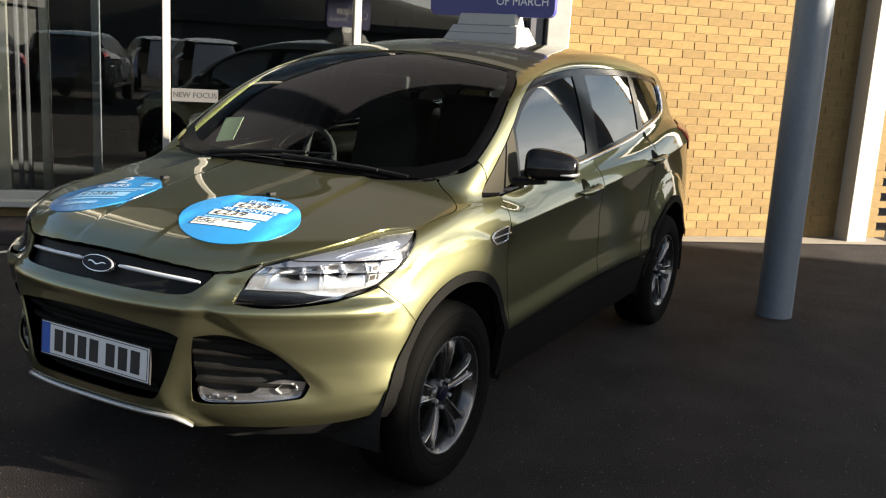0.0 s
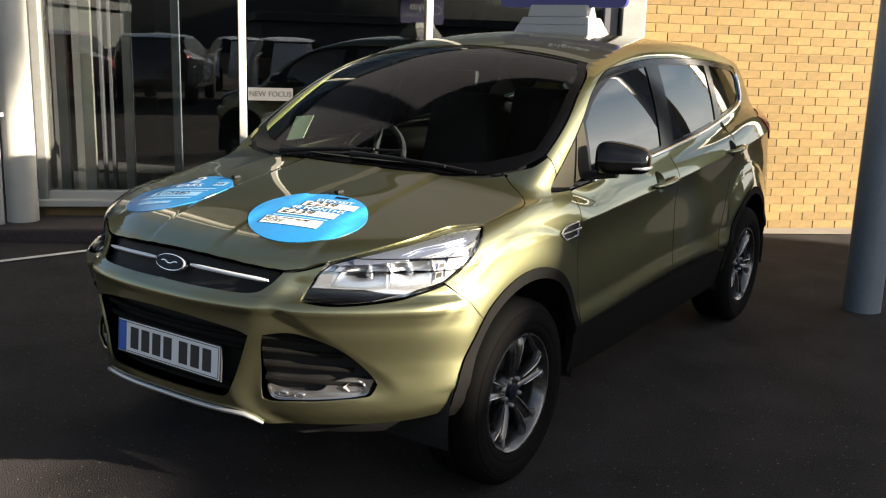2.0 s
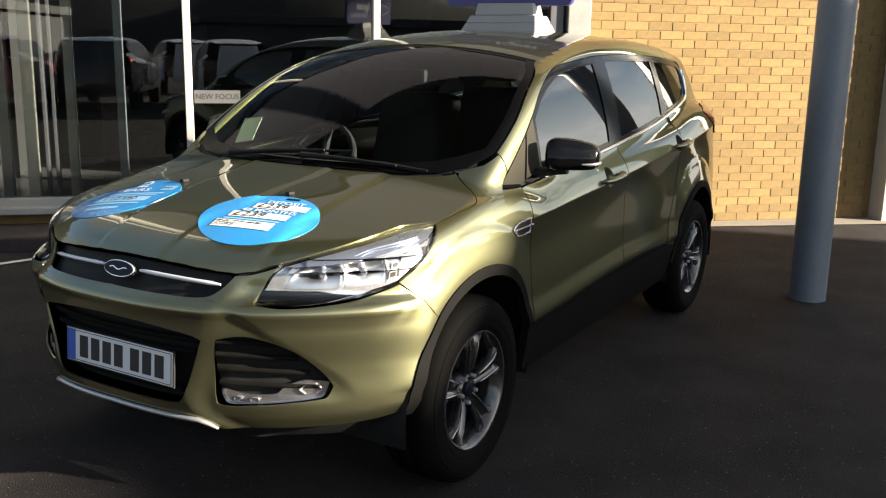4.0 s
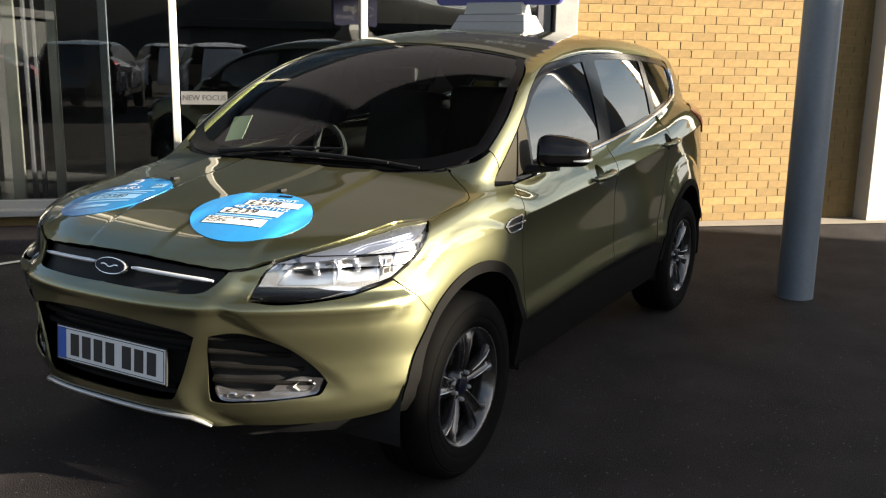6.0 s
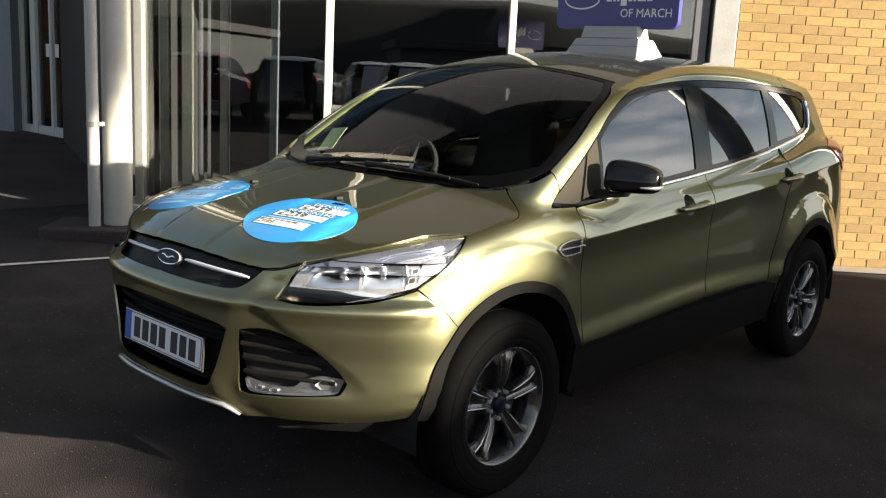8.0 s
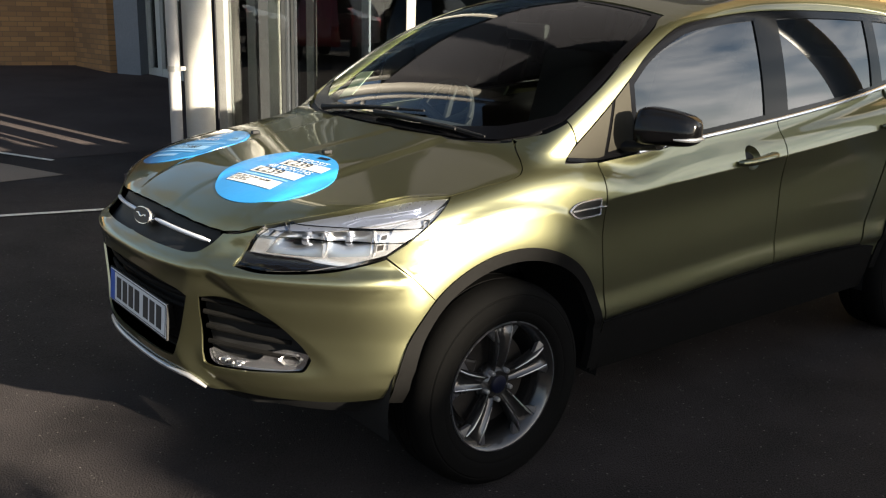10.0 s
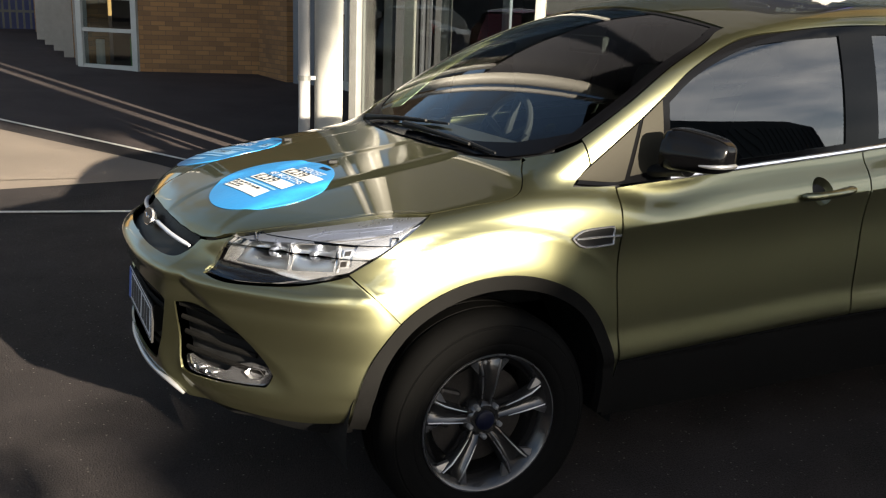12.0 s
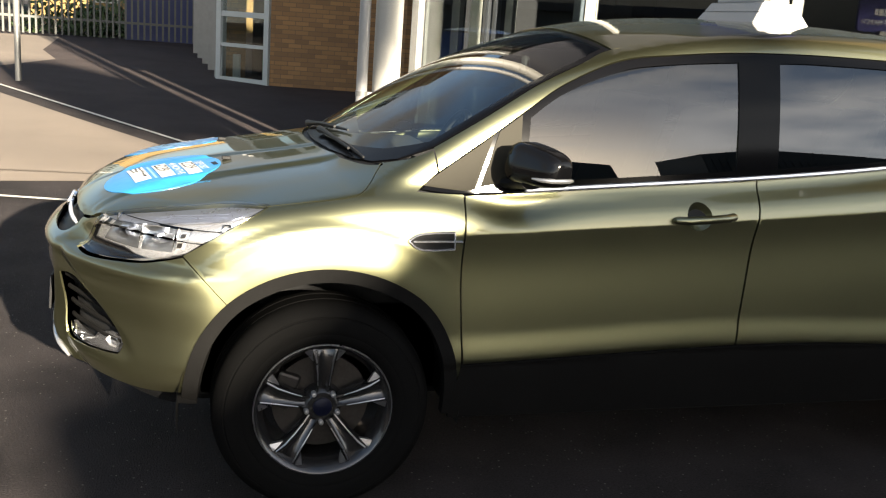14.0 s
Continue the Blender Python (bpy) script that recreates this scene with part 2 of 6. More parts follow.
mn.links.new(deep_bond.outputs["Color"], mn.nodes["Principled BSDF"].inputs["Base Color"])
M_CAR_BLUE = shader("blue_lacquer", (0.02, 0.05, 0.16), 0.3, 0.4, vary=0.05, coat=1.0)
M_CAR_GREY = shader("grey_lacquer", (0.10, 0.10, 0.11), 0.3, 0.6, vary=0.05, coat=1.0)
M_CAR_RED = shader("red_lacquer", (0.25, 0.02, 0.02), 0.3, 0.2, vary=0.05, coat=1.0)
M_CAR_WHITE = shader("white_lacquer", (0.6, 0.6, 0.62), 0.3, 0.0, vary=0.04, coat=1.0)
M_CAR_BLACK = shader("black_lacquer", (0.015, 0.015, 0.018), 0.25, 0.2, vary=0.05, coat=1.0)
M_BLUE_FENCE = shader("blue_panel", (0.012, 0.020, 0.085), 0.5, vary=0.1)
M_WEATHERED = shader("weathered_galvanising", (0.085, 0.087, 0.080), 0.6, 0.2, vary=0.2)
# lighter tarmac; on the yard sheet it stands in for stronger skylight
M_LIGHTER_TARMAC = shader("lighter_tarmac", (0.036, 0.0275, 0.0270), 0.92, vary=0.4, scale=1.2, fine=60, bump=0.008, bump_scale=120, tint=(0.049, 0.0385, 0.0370), spec=0.2)
M_SIDEGLASS = glass("side_window_glass", (0.80, 0.84, 0.83), clear=0.9, index=1.42)
M_GREEN = shader("green_card", (0.06, 0.22, 0.05), 0.6, vary=0.1)
M_STONE = shader("pale_pilaster", (0.42, 0.44, 0.43), 0.5, vary=0.08)
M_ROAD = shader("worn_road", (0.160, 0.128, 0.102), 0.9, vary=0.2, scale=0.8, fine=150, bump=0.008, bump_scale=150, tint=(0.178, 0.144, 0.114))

# ---- the car's body as one smooth field: negative inside, x back from the front axle, z up ----
def knots(*pairs):
    """A smooth curve through (at, value) pairs, as a function of arrays."""
    a, b = np.array(pairs[0::2], float), np.array(pairs[1::2], float)
    m = np.gradient(b, a)

    def curve(q):
        q = np.clip(q, a[0], a[-1])
        i = np.clip(np.searchsorted(a, q) - 1, 0, len(a) - 2)
        h = a[i + 1] - a[i]
        t = (q - a[i]) / h
        return ((2 * t**3 - 3 * t**2 + 1) * b[i] + (t**3 - 2 * t**2 + t) * h * m[i]
                + (3 * t**2 - 2 * t**3) * b[i + 1] + (t**3 - t**2) * h * m[i + 1])
    return curve


def step(a, b, q):
    t = np.clip((q - a) / (b - a), 0, 1)
    return t * t * (3 - 2 * t)


def smax(a, b, k):
    h = np.clip(0.5 + 0.5 * (a - b) / k, 0, 1)
    return b + (a - b) * h + k * h * (1 - h)


HUB_Z, WHEEL_BASE = 0.345, 2.69
plan_width = knots(-0.9, 0.80, -0.6, 0.835, -0.3, 0.862, 0, 0.876, 0.5, 0.88, 1.2, 0.885, 2.0, 0.882, 2.7, 0.865, 3.2, 0.82, 3.65, 0.73)
crease_z = knots(-0.4, 0.875, 0.3, 0.910, 0.8, 0.942, 1.2, 0.968, 2.3, 1.050, 3.3, 1.13)
nose_x = knots(0.15, -0.64, 0.25, -0.74, 0.33, -0.805, 0.38, -0.843, 0.42, -0.866, 0.46, -0.874, 0.55, -0.874, 0.66, -0.880, 0.735, -0.886, 0.765, -0.892, 0.782, -0.878, 0.80, -0.848, 0.82, -0.826, 0.86, -0.802, 0.90, -0.780, 0.94, -0.738, 0.97, -0.685, 1.05, -0.48)
tail_x = knots(0.2, 3.48, 0.45, 3.62, 0.7, 3.61, 0.95, 3.55, 1.1, 3.50, 1.3, 3.38, 1.5, 3.24, 1.66, 3.10)
hood_z = knots(-0.9, 0.858, -0.8, 0.900, -0.65, 0.954, -0.4, 1.009, -0.1, 1.059, 0.15, 1.10, 0.35, 1.105, 0.6, 1.066, 0.78, 1.098, 1.44, 1.146, 1.94, 1.188, 2.4, 1.233, 2.9, 1.295, 3.3, 1.28)
cabin_z = knots(-2.0, -2.0, -0.75, -0.5, -0.45, 0.5, -0.2, 0.90, 0.06, 1.10, 0.4, 1.315, 0.7, 1.475, 0.85, 1.537, 1.0, 1.582, 1.3, 1.632, 1.7, 1.655, 2.1, 1.655, 2.6, 1.625, 3.0, 1.575, 3.4, 1.51)
cabin_w = knots(0.0, 0.765, 0.3, 0.795, 1.0, 0.812, 1.6, 0.812, 2.2, 0.80, 2.9, 0.755, 3.4, 0.69)


def body_field(x, y, z):
    y = np.abs(y)
    # flank: shoulder crease, hollow under it, swell above the sill, flared arches
    h = z - crease_z(x)
    up, dn = np.maximum(h, 0), np.maximum(-h, 0)
    shoulder = step(0.25, 0.55, x)
    inset = (0.10 + 0.23 * shoulder) * up + (0.9 - 0.7 * shoulder) * up**2
    inset = inset + 0.15 * dn * np.exp(-((dn / 0.16) ** 2)) * step(0.10, 0.45, x)
    sill = knots_sill(x)
    inset = inset - 0.012 * step(0.005, 0.035, z - sill) * (1 - step(0.04, 0.13, z - sill))
    inset = inset + 0.30 * np.maximum(sill - z, 0) ** 1.3 + 0.55 * np.maximum(0.435 - z, 0) * step(0.05, -0.25, x)
    r1, r2 = np.hypot(x, z - HUB_Z), np.hypot(x - WHEEL_BASE, z - HUB_Z)
    flare = (0.009 * step(0.614, 0.582, r1) + 0.017 * step(0.60, 0.47, r1)) * step(0.46, 0.16, x) + (0.009 * step(0.614, 0.582, r2) + 0.017 * step(0.60, 0.47, r2)) * step(2.23, 2.48, x)
    side = y - (plan_width(x) - inset + flare)
    # bonnet with two raised ridges
    ridge = 0.475 - 0.05 * step(-0.7, 0.05, x)
    top = hood_z(x) - 0.055 * (y / 0.75) ** 2.4 + (0.014 * step(ridge + 0.020, ridge - 0.020, y) + 0.006 * step(0.208 + 0.06 * x, 0.182 + 0.06 * x, y)) * step(0.45, 0.1, x)
    # the middle of the nose stands proud of the cheeks; the bumper steps out under the lamps
    edge = nose_edge(z)
    front = nose_x(z) + 0.64 * y**2.6 - x
    front = front - 0.014 + 0.024 * step(edge - 0.024, edge + 0.048, y) * step(0.90, 0.80, z)
    # the cheek bevels in towards the upper edge of the side intake
    front = front + lamp_set(z) * step(0.44, 0.53, y)
    turn = np.arctan2(y, 0.15 - x)
    over = (turn - 0.50) * 0.574 + (z - 0.685) * 0.818
    front = front + 0.011 * step(0.045, 0.004, over) * step(0.82, 0.72, turn) * step(0.39, 0.50, turn) * step(0.45, 0.50, z)
    shelf = 0.014 * step(0.795, 0.772, z) * step(0.58, 0.70, z) * step(-0.24, -0.56, x) * step(edge - 0.02, edge + 0.05, y)
    rear = x - (tail_x(z) - 0.50 * y**3)
    low = smax(smax(side, z - top, 0.07), smax(front, rear, 0.02), 0.07) - shelf
    # cabin
    dz = np.maximum(z - 1.1, -0.06)
    cside = y - (cabin_w(x) - 0.19 * dz - 0.32 * dz * np.abs(dz))
    croof = (z - (cabin_z(x - 0.27 * y**2) - 0.055 * (y / 0.65) ** 2 * step(0.5, 1.2, x))) * 0.9
    cabin = smax(smax(cside, croof, 0.05), rear, 0.07)
    k = 0.03
    hh = np.clip(0.5 + 0.5 * (cabin - low) / k, 0, 1)
    return cabin + (low - cabin) * hh - k * hh * (1 - hh)


# the cheeks stand straighter than the nose where the head lamps sit
lamp_set = knots(0.70, 0.0, 0.772, 0.0, 0.792, 0.016, 0.805, 0.006, 0.82, -0.005, 0.86, -0.010, 0.90, -0.015, 0.94, -0.010, 0.975, 0.0, 1.1, 0.0)
nose_edge = knots(0.2, 0.46, 0.36, 0.42, 0.42, 0.345, 0.47, 0.325, 0.56, 0.352, 0.68, 0.395, 0.78, 0.42, 0.88, 0.47, 1.0, 0.50)
knots_sill = knots(-0.5, 0.46, 0.4, 0.47, 1.4, 0.52, 2.1, 0.51, 2.7, 0.50, 3.6, 0.50)

from mathutils.geometry import delaunay_2d_cdt


# ---- panels cut from the field ----
PIVOT = 0.15


def smooth(points, n=7, shut=True):
    """A closed outline through the points, rounded; a point given twice running is a sharp corner."""
    runs, run = [], []
    pts = [tuple(p) for p in points]
    for i, p in enumerate(pts):
        if run and p == run[-1]:
            runs.append(run)
            run = [p]
        else:
            run.append(p)
    if not runs and shut:
        loop = run
        out = []
        m = len(loop)
        for i in range(m):
            p0, p1, p2, p3 = (np.array(loop[(i + k) % m]) for k in (-1, 0, 1, 2))
            for s in range(n):
                t = s / n
                out.append(tuple(0.5 * (2 * p1 + (p2 - p0) * t + (2 * p0 - 5 * p1 + 4 * p2 - p3) * t**2 + (3 * p1 - p0 - 3 * p2 + p3) * t**3)))
        return out
    if shut:
        if len(run) == 1 and run[0] != pts[0]:
            run = run + [pts[0]]
        elif run[-1] != pts[0]:
            run = run + [pts[0]]
    runs.append(run)
    out = []
    for run in runs:
        q = [run[0]] + list(run) + [run[-1]]
        for i in range(1, len(q) - 2):
            p0, p1, p2, p3 = (np.array(q[i + k]) for k in (-1, 0, 1, 2))
            for s in range(n):
                t = s / n
                out.append(tuple(0.5 * (2 * p1 + (p2 - p0) * t + (2 * p0 - 5 * p1 + 4 * p2 - p3) * t**2 + (3 * p1 - p0 - 3 * p2 + p3) * t**3)))
        out.append(tuple(run[-1]))
    clean = [p for i, p in enumerate(out) if math.dist(p, out[i - 1]) > 1e-5]
    return clean


class Pierced(list):
    """An outline with holes: a list of closed loops, the outer one first."""


def pierced(outer, *holes):
    return Pierced([list(outer)] + [list(h) for h in holes])


def meshed(loops, ca, cb, follow=None):
    """Points and triangles that fill the loops by even and odd; follow gives a line that the rows keep to."""
    pts, edges = [], []
    for loop in loops:
        k = len(pts)
        pts += [Vector(p) for p in loop]
        edges += [(k + i, k + (i + 1) % len(loop)) for i in range(len(loop))]
    segs = np.array([(*pts[a], *pts[b]) for a, b in edges])

    def inside(x, y):
        up = (segs[:, 1] > y) != (segs[:, 3] > y)
        with np.errstate(divide="ignore", invalid="ignore"):
            cut = (segs[:, 2] - segs[:, 0]) * (y - segs[:, 1]) / (segs[:, 3] - segs[:, 1]) + segs[:, 0]
        return np.count_nonzero(up & (x < cut)) % 2 == 1
    lo, hi = segs[:, :2].min(0), segs[:, :2].max(0)
    d = segs[:, 2:] - segs[:, :2]
    for x in np.arange(lo[0] + ca / 2, hi[0], ca):
        rows = np.arange(lo[1] + cb / 2, hi[1], cb)
        if follow is not None:
            mid = float(follow(x))
            rows = np.concatenate([mid - 0.0035 - np.arange(0, mid - lo[1], cb), mid + 0.0035 + np.arange(0, max(hi[1] - mid, cb), cb)])
        for y in rows:
            t = np.clip(((x - segs[:, 0]) * d[:, 0] + (y - segs[:, 1]) * d[:, 1]) / np.maximum((d**2).sum(1), 1e-12), 0, 1)
            near = np.hypot(segs[:, 0] + t * d[:, 0] - x, segs[:, 1] + t * d[:, 1] - y).min()
            if near > 0.35 * min(ca, cb) and inside(x, y):
                pts.append(Vector((x, y)))
    out = delaunay_2d_cdt(pts, edges, [], 0, 1e-6)
    p = np.array([tuple(v) for v in out[0]])
    tris = [list(f) for f in out[2] if inside(*(sum(p[i][k] for i in f) / len(f) for k in (0, 1)))]
    return p, tris


def clip(poly, x0, x1, y0, y1):
    for axis, lim, keep in ((0, x0, 1), (0, x1, -1), (1, y0, 1), (1, y1, -1)):
        out = []
        for i in range(len(poly)):
            a, b = poly[i - 1], poly[i]
            da, db = (a[axis] - lim) * keep, (b[axis] - lim) * keep
            if (da < 0) != (db < 0):
                s = da / (da - db)
                q = [a[0] + s * (b[0] - a[0]), a[1] + s * (b[1] - a[1])]
                q[axis] = lim
                out.append(tuple(q))
            if db >= 0:
                out.append(b)
        poly = out
        if not poly:
            break
    return poly


def cells(outline, ca, cb):
    """Points and faces that fill the outline on a grid of cells."""
    p = np.array(outline)
    a0, b0 = p.min(0) - 1e-4
    na, nb = int((p[:, 0].max() - a0) / ca) + 1, int((p[:, 1].max() - b0) / cb) + 1
    nxt = np.roll(p, -1, 0)
    touched = set()
    for u, v in zip(p, nxt):
        k = 2 + int(4 * max(abs(v[0] - u[0]) / ca, abs(v[1] - u[1]) / cb))
        for s in np.linspace(0, 1, k):
            w = u + s * (v - u)
            i, j = int((w[0] - a0) / ca), int((w[1] - b0) / cb)
            touched.update((i + di, j + dj) for di in (-1, 0, 1) for dj in (-1, 0, 1))
    index, pts, faces = {}, [], []

    def vert(q):
        key = (round(q[0] * 2e5), round(q[1] * 2e5))
        if key not in index:
            index[key] = len(pts)
            pts.append(q)
        return index[key]
    for i in range(na):
        for j in range(nb):
            x0, y0 = a0 + i * ca, b0 + j * cb
            if (i, j) in touched:
                q = clip(outline, x0, x0 + ca, y0, y0 + cb)
            else:
                cx, cy = x0 + ca / 2, y0 + cb / 2
                inside = ((p[:, 1] > cy) != (nxt[:, 1] > cy))
                with np.errstate(divide="ignore", invalid="ignore"):
                    cut = (nxt[:, 0] - p[:, 0]) * (cy - p[:, 1]) / (nxt[:, 1] - p[:, 1]) + p[:, 0]
                if np.count_nonzero(inside & (cx < cut)) % 2 == 0:
                    continue
                q = [(x0, y0), (x0 + ca, y0), (x0 + ca, y0 + cb), (x0, y0 + cb)]
            if len(q) < 3:
                continue
            ids = [vert(v) for v in q]
            ids = [v for k, v in enumerate(ids) if v != ids[k - 1]]
            if len(ids) < 3:
                continue
            ar = sum(pts[ids[k - 1]][0] * pts[ids[k]][1] - pts[ids[k]][0] * pts[ids[k - 1]][1] for k in range(len(ids)))
            if abs(ar) < 1e-9:
                continue
            faces.append(ids)
    return np.array(pts), faces


def cast(pts, kind):
    """The places where rays through the plane points meet the body, and the normals there."""
    a, b = pts[:, 0], pts[:, 1]
    o = np.zeros((len(pts), 3))
    d = np.zeros((len(pts), 3))
    if kind == "side":
        o[:, 0], o[:, 1], o[:, 2], d[:, 1], reach = a, -1.3, b, 1, 1.25
    elif kind == "polar":
        c, s = np.cos(a), np.sin(a)
        o[:, 0], o[:, 1], o[:, 2] = PIVOT - 1.5 * c, -1.5 * s, b
        d[:, 0], d[:, 1], reach = c, s, 1.4
    elif kind == "top":
        o[:, 0], o[:, 1], o[:, 2], d[:, 2], reach = a, b, 1.9, -1, 1.2
    else:
        o[:, 0], o[:, 1], o[:, 2], d[:, 0], reach = 4.2, a, b, -1, 1.4
    steps = np.linspace(0, reach, 90)
    lo, hi, done = np.zeros(len(pts)), np.full(len(pts), reach), np.zeros(len(pts), bool)
    for k in range(1, 90):
        q = o + d * steps[k]
        hit = (body_field(q[:, 0], q[:, 1], q[:, 2]) < 0) & ~done
        lo[hit], hi[hit] = steps[k - 1], steps[k]
        done |= hit
    for _ in range(18):
        mid = (lo + hi) / 2
        q = o + d * mid[:, None]
        neg = body_field(q[:, 0], q[:, 1], q[:, 2]) < 0
        hi, lo = np.where(neg, mid, hi), np.where(neg, lo, mid)
    q = o + d * ((lo + hi) / 2)[:, None]
    return q, gradient(q), d


def gradient(q, e=0.004):
    n = np.stack([body_field(*(q + e * v).T) - body_field(*(q - e * v).T) for v in np.eye(3)], 1)
    return n / np.maximum(np.linalg.norm(n, axis=1)[:, None], 1e-9)


def panel(name, outline, kind, mat, parent, off=0.0, cell=0.03, skirt=0.014, sides="left", label="", follow=None):
    """A sheet of the body inside an outline, lifted by off along its normals, its rim turned in by skirt.
    sides: left, right, or both in one mesh."""
    wide = cell / (0.95 if kind == "polar" else 1)
    pts, faces = meshed(outline, wide, cell, follow) if isinstance(outline, Pierced) else cells(outline, wide, cell)
    pos, nor, ray = cast(pts, kind)
    pos = pos + nor * off
    if sides == "both":
        # the two halves meet in one smooth line
        mid = np.abs(pos[:, 1]) < 4e-3
        pos[mid, 1] = 0
        nor[mid, 1] = 0
        nor[mid] /= np.linalg.norm(nor[mid], axis=1)[:, None]
    want = -ray
    flip = []
    for f in faces:
        v = pos[f]
        n = np.cross(v[1] - v[0], v[2] - v[0])
        for k in range(2, len(f) - 1):
            n = n + np.cross(v[k] - v[0], v[k + 1] - v[0])
        flip.append(n @ want[f[0]] < 0)
    faces = [f[::-1] if r else f for f, r in zip(faces, flip)]
    verts, norms, polys = [tuple(v) for v in pos], [tuple(v) for v in nor], list(faces)
    if skirt:
        count = {}
        for f in faces:
            for k in range(len(f)):
                e = (f[k - 1], f[k])
                count[e] = count.get(e, 0) + 1
        for u, v in list(count):
            if sides == "both" and abs(pos[u][1]) < 1e-3 and abs(pos[v][1]) < 1e-3:
                continue
            if (v, u) not in count:
                pu, pv, nu, nv = pos[u], pos[v], nor[u], nor[v]
                out = np.cross(pv - pu, nu)
                out = out / max(np.linalg.norm(out), 1e-9)
                i = len(verts)
                verts += [tuple(pu), tuple(pv), tuple(pv - nv * skirt), tuple(pu - nu * skirt)]
                norms += [tuple(out)] * 4
                polys.append([i + 1, i, i + 3, i + 2])
    if sides != "left":
        mv = [(x, -y, z) for x, y, z in verts]
        mn = [(x, -y, z) for x, y, z in norms]
        mp = [f[::-1] for f in polys]
        if sides == "right":
            verts, norms, polys = mv, mn, mp
        else:
            k = len(verts)
            verts, norms, polys = verts + mv, norms + mn, polys + [[i + k for i in f] for f in mp]
    me = bpy.data.meshes.new(name)
    me.from_pydata(verts, [], polys)
    me.validate()
    if len(me.vertices) == len(norms):
        for p in me.polygons:
            p.use_smooth = True
        me.normals_split_custom_set_from_vertices(norms)
    me.materials.append(mat)
    ob = new(name, me)
    ob.parent = parent
    if label:
        ob["label"] = label
    return ob


def both(name, *args, **kw):
    return panel(name, *args, sides="left", **kw), panel(name, *args, sides="right", **kw)


def on_body(pts, kind, off=0.0):
    pos, nor, _ = cast(np.array(pts, float), kind)
    return [Vector(p) for p in pos + nor * off]


def as_side(pts, kind="polar"):
    return [(p.x, p.z) for p in on_body(pts, kind)]


def as_polar(pts, kind="side"):
    return [(math.atan2(-p.y, PIVOT - p.x), p.z) for p in on_body(pts, kind)]


def as_top(pts, kind):
    return [(p.x, p.y) for p in on_body(pts, kind)]


def shrink(outline, d, fixed=lambda p: False):
    """The outline drawn in by d; points for which fixed holds stay."""
    p = np.array([q for i, q in enumerate(outline) if math.dist(q, outline[i - 1]) > 1e-5])
    area = np.sum(np.roll(p, 1, 0)[:, 0] * p[:, 1] - p[:, 0] * np.roll(p, 1, 0)[:, 1])
    a, b = p - np.roll(p, 1, 0), np.roll(p, -1, 0) - p
    na, nb = (np.stack([-v[:, 1], v[:, 0]], 1) / np.maximum(np.hypot(v[:, 0], v[:, 1])[:, None], 1e-9) for v in (a, b))
    n = na + nb
    n = n / np.maximum((n * n).sum(1) / 2, 0.35)[:, None]
    q = p + n * d * (1 if area > 0 else -1)
    return [tuple(u) if fixed(u) else tuple(v) for u, v in zip(p, q)]


# ---- mesh tools ----
def part(name, bm, mat, parent=None, label="", smooth_shade=False):
    me = bpy.data.meshes.new(name)
    bm.to_mesh(me)
    bm.free()
    if smooth_shade:
        for p in me.polygons:
            p.use_smooth = True
        me.set_sharp_from_angle(angle=radians(40))
    for m in (mat if isinstance(mat, (list, tuple)) else [mat]):
        me.materials.append(m)
    ob = new(name, me)
    if parent is not None:
        ob.parent = parent
    if label:
        ob["label"] = label
    return ob


def box(bm, x0, x1, y0, y1, z0, z1, bevel=0.0, m=None):
    made = bmesh.ops.create_cube(bm, size=1.0)["verts"]
    bmesh.ops.transform(bm, verts=made, matrix=Matrix.Translation(((x0 + x1) / 2, (y0 + y1) / 2, (z0 + z1) / 2)) @ Matrix.Diagonal((abs(x1 - x0), abs(y1 - y0), abs(z1 - z0), 1)))
    if bevel:
        edges = list({e for v in made for e in v.link_edges})
        made = list({v for f in bmesh.ops.bevel(bm, geom=edges, offset=bevel, segments=2, affect="EDGES", profile=0.5)["faces"] for v in f.verts} | {v for v in made if v.is_valid})
    if m is not None:
        bmesh.ops.transform(bm, verts=made, matrix=m)
    return made


def tube(bm, path, radius, sides=10, flat=1.0, up=(0, 0, 1), caps=True):
    """A round or flattened rod along a path; radius may be a list."""
    path = [Vector(p) for p in path]
    rad = radius if isinstance(radius, (list, tuple)) else [radius] * len(path)
    rings = []
    for i, p in enumerate(path):
        t = (path[min(i + 1, len(path) - 1)] - path[max(i - 1, 0)]).normalized()
        s = t.cross(Vector(up))
        s = s.normalized() if s.length > 1e-4 else Vector((1, 0, 0))
        w = s.cross(t).normalized()
        rings.append([bm.verts.new(p + rad[i] * (s * math.cos(a) + w * math.sin(a) * flat)) for a in (2 * math.pi * k / sides for k in range(sides))])
    for a, b in zip(rings, rings[1:]):
        for k in range(sides):
            bm.faces.new((a[k - 1], a[k], b[k], b[k - 1]))
    if caps:
        bm.faces.new(rings[0])
        bm.faces.new(rings[-1][::-1])
    return rings


def lathe(bm, profile, n=48, axis="y"):
    """Turns (radius, along) pairs round the y axis; closes nothing."""
    rings = []
    for r, h in profile:
        rings.append([bm.verts.new((r * math.cos(2 * math.pi * k / n), h, r * math.sin(2 * math.pi * k / n))) for k in range(n)])
    for a, b in zip(rings, rings[1:]):
        for k in range(n):
            bm.faces.new((a[k - 1], a[k], b[k], b[k - 1]))
    return rings


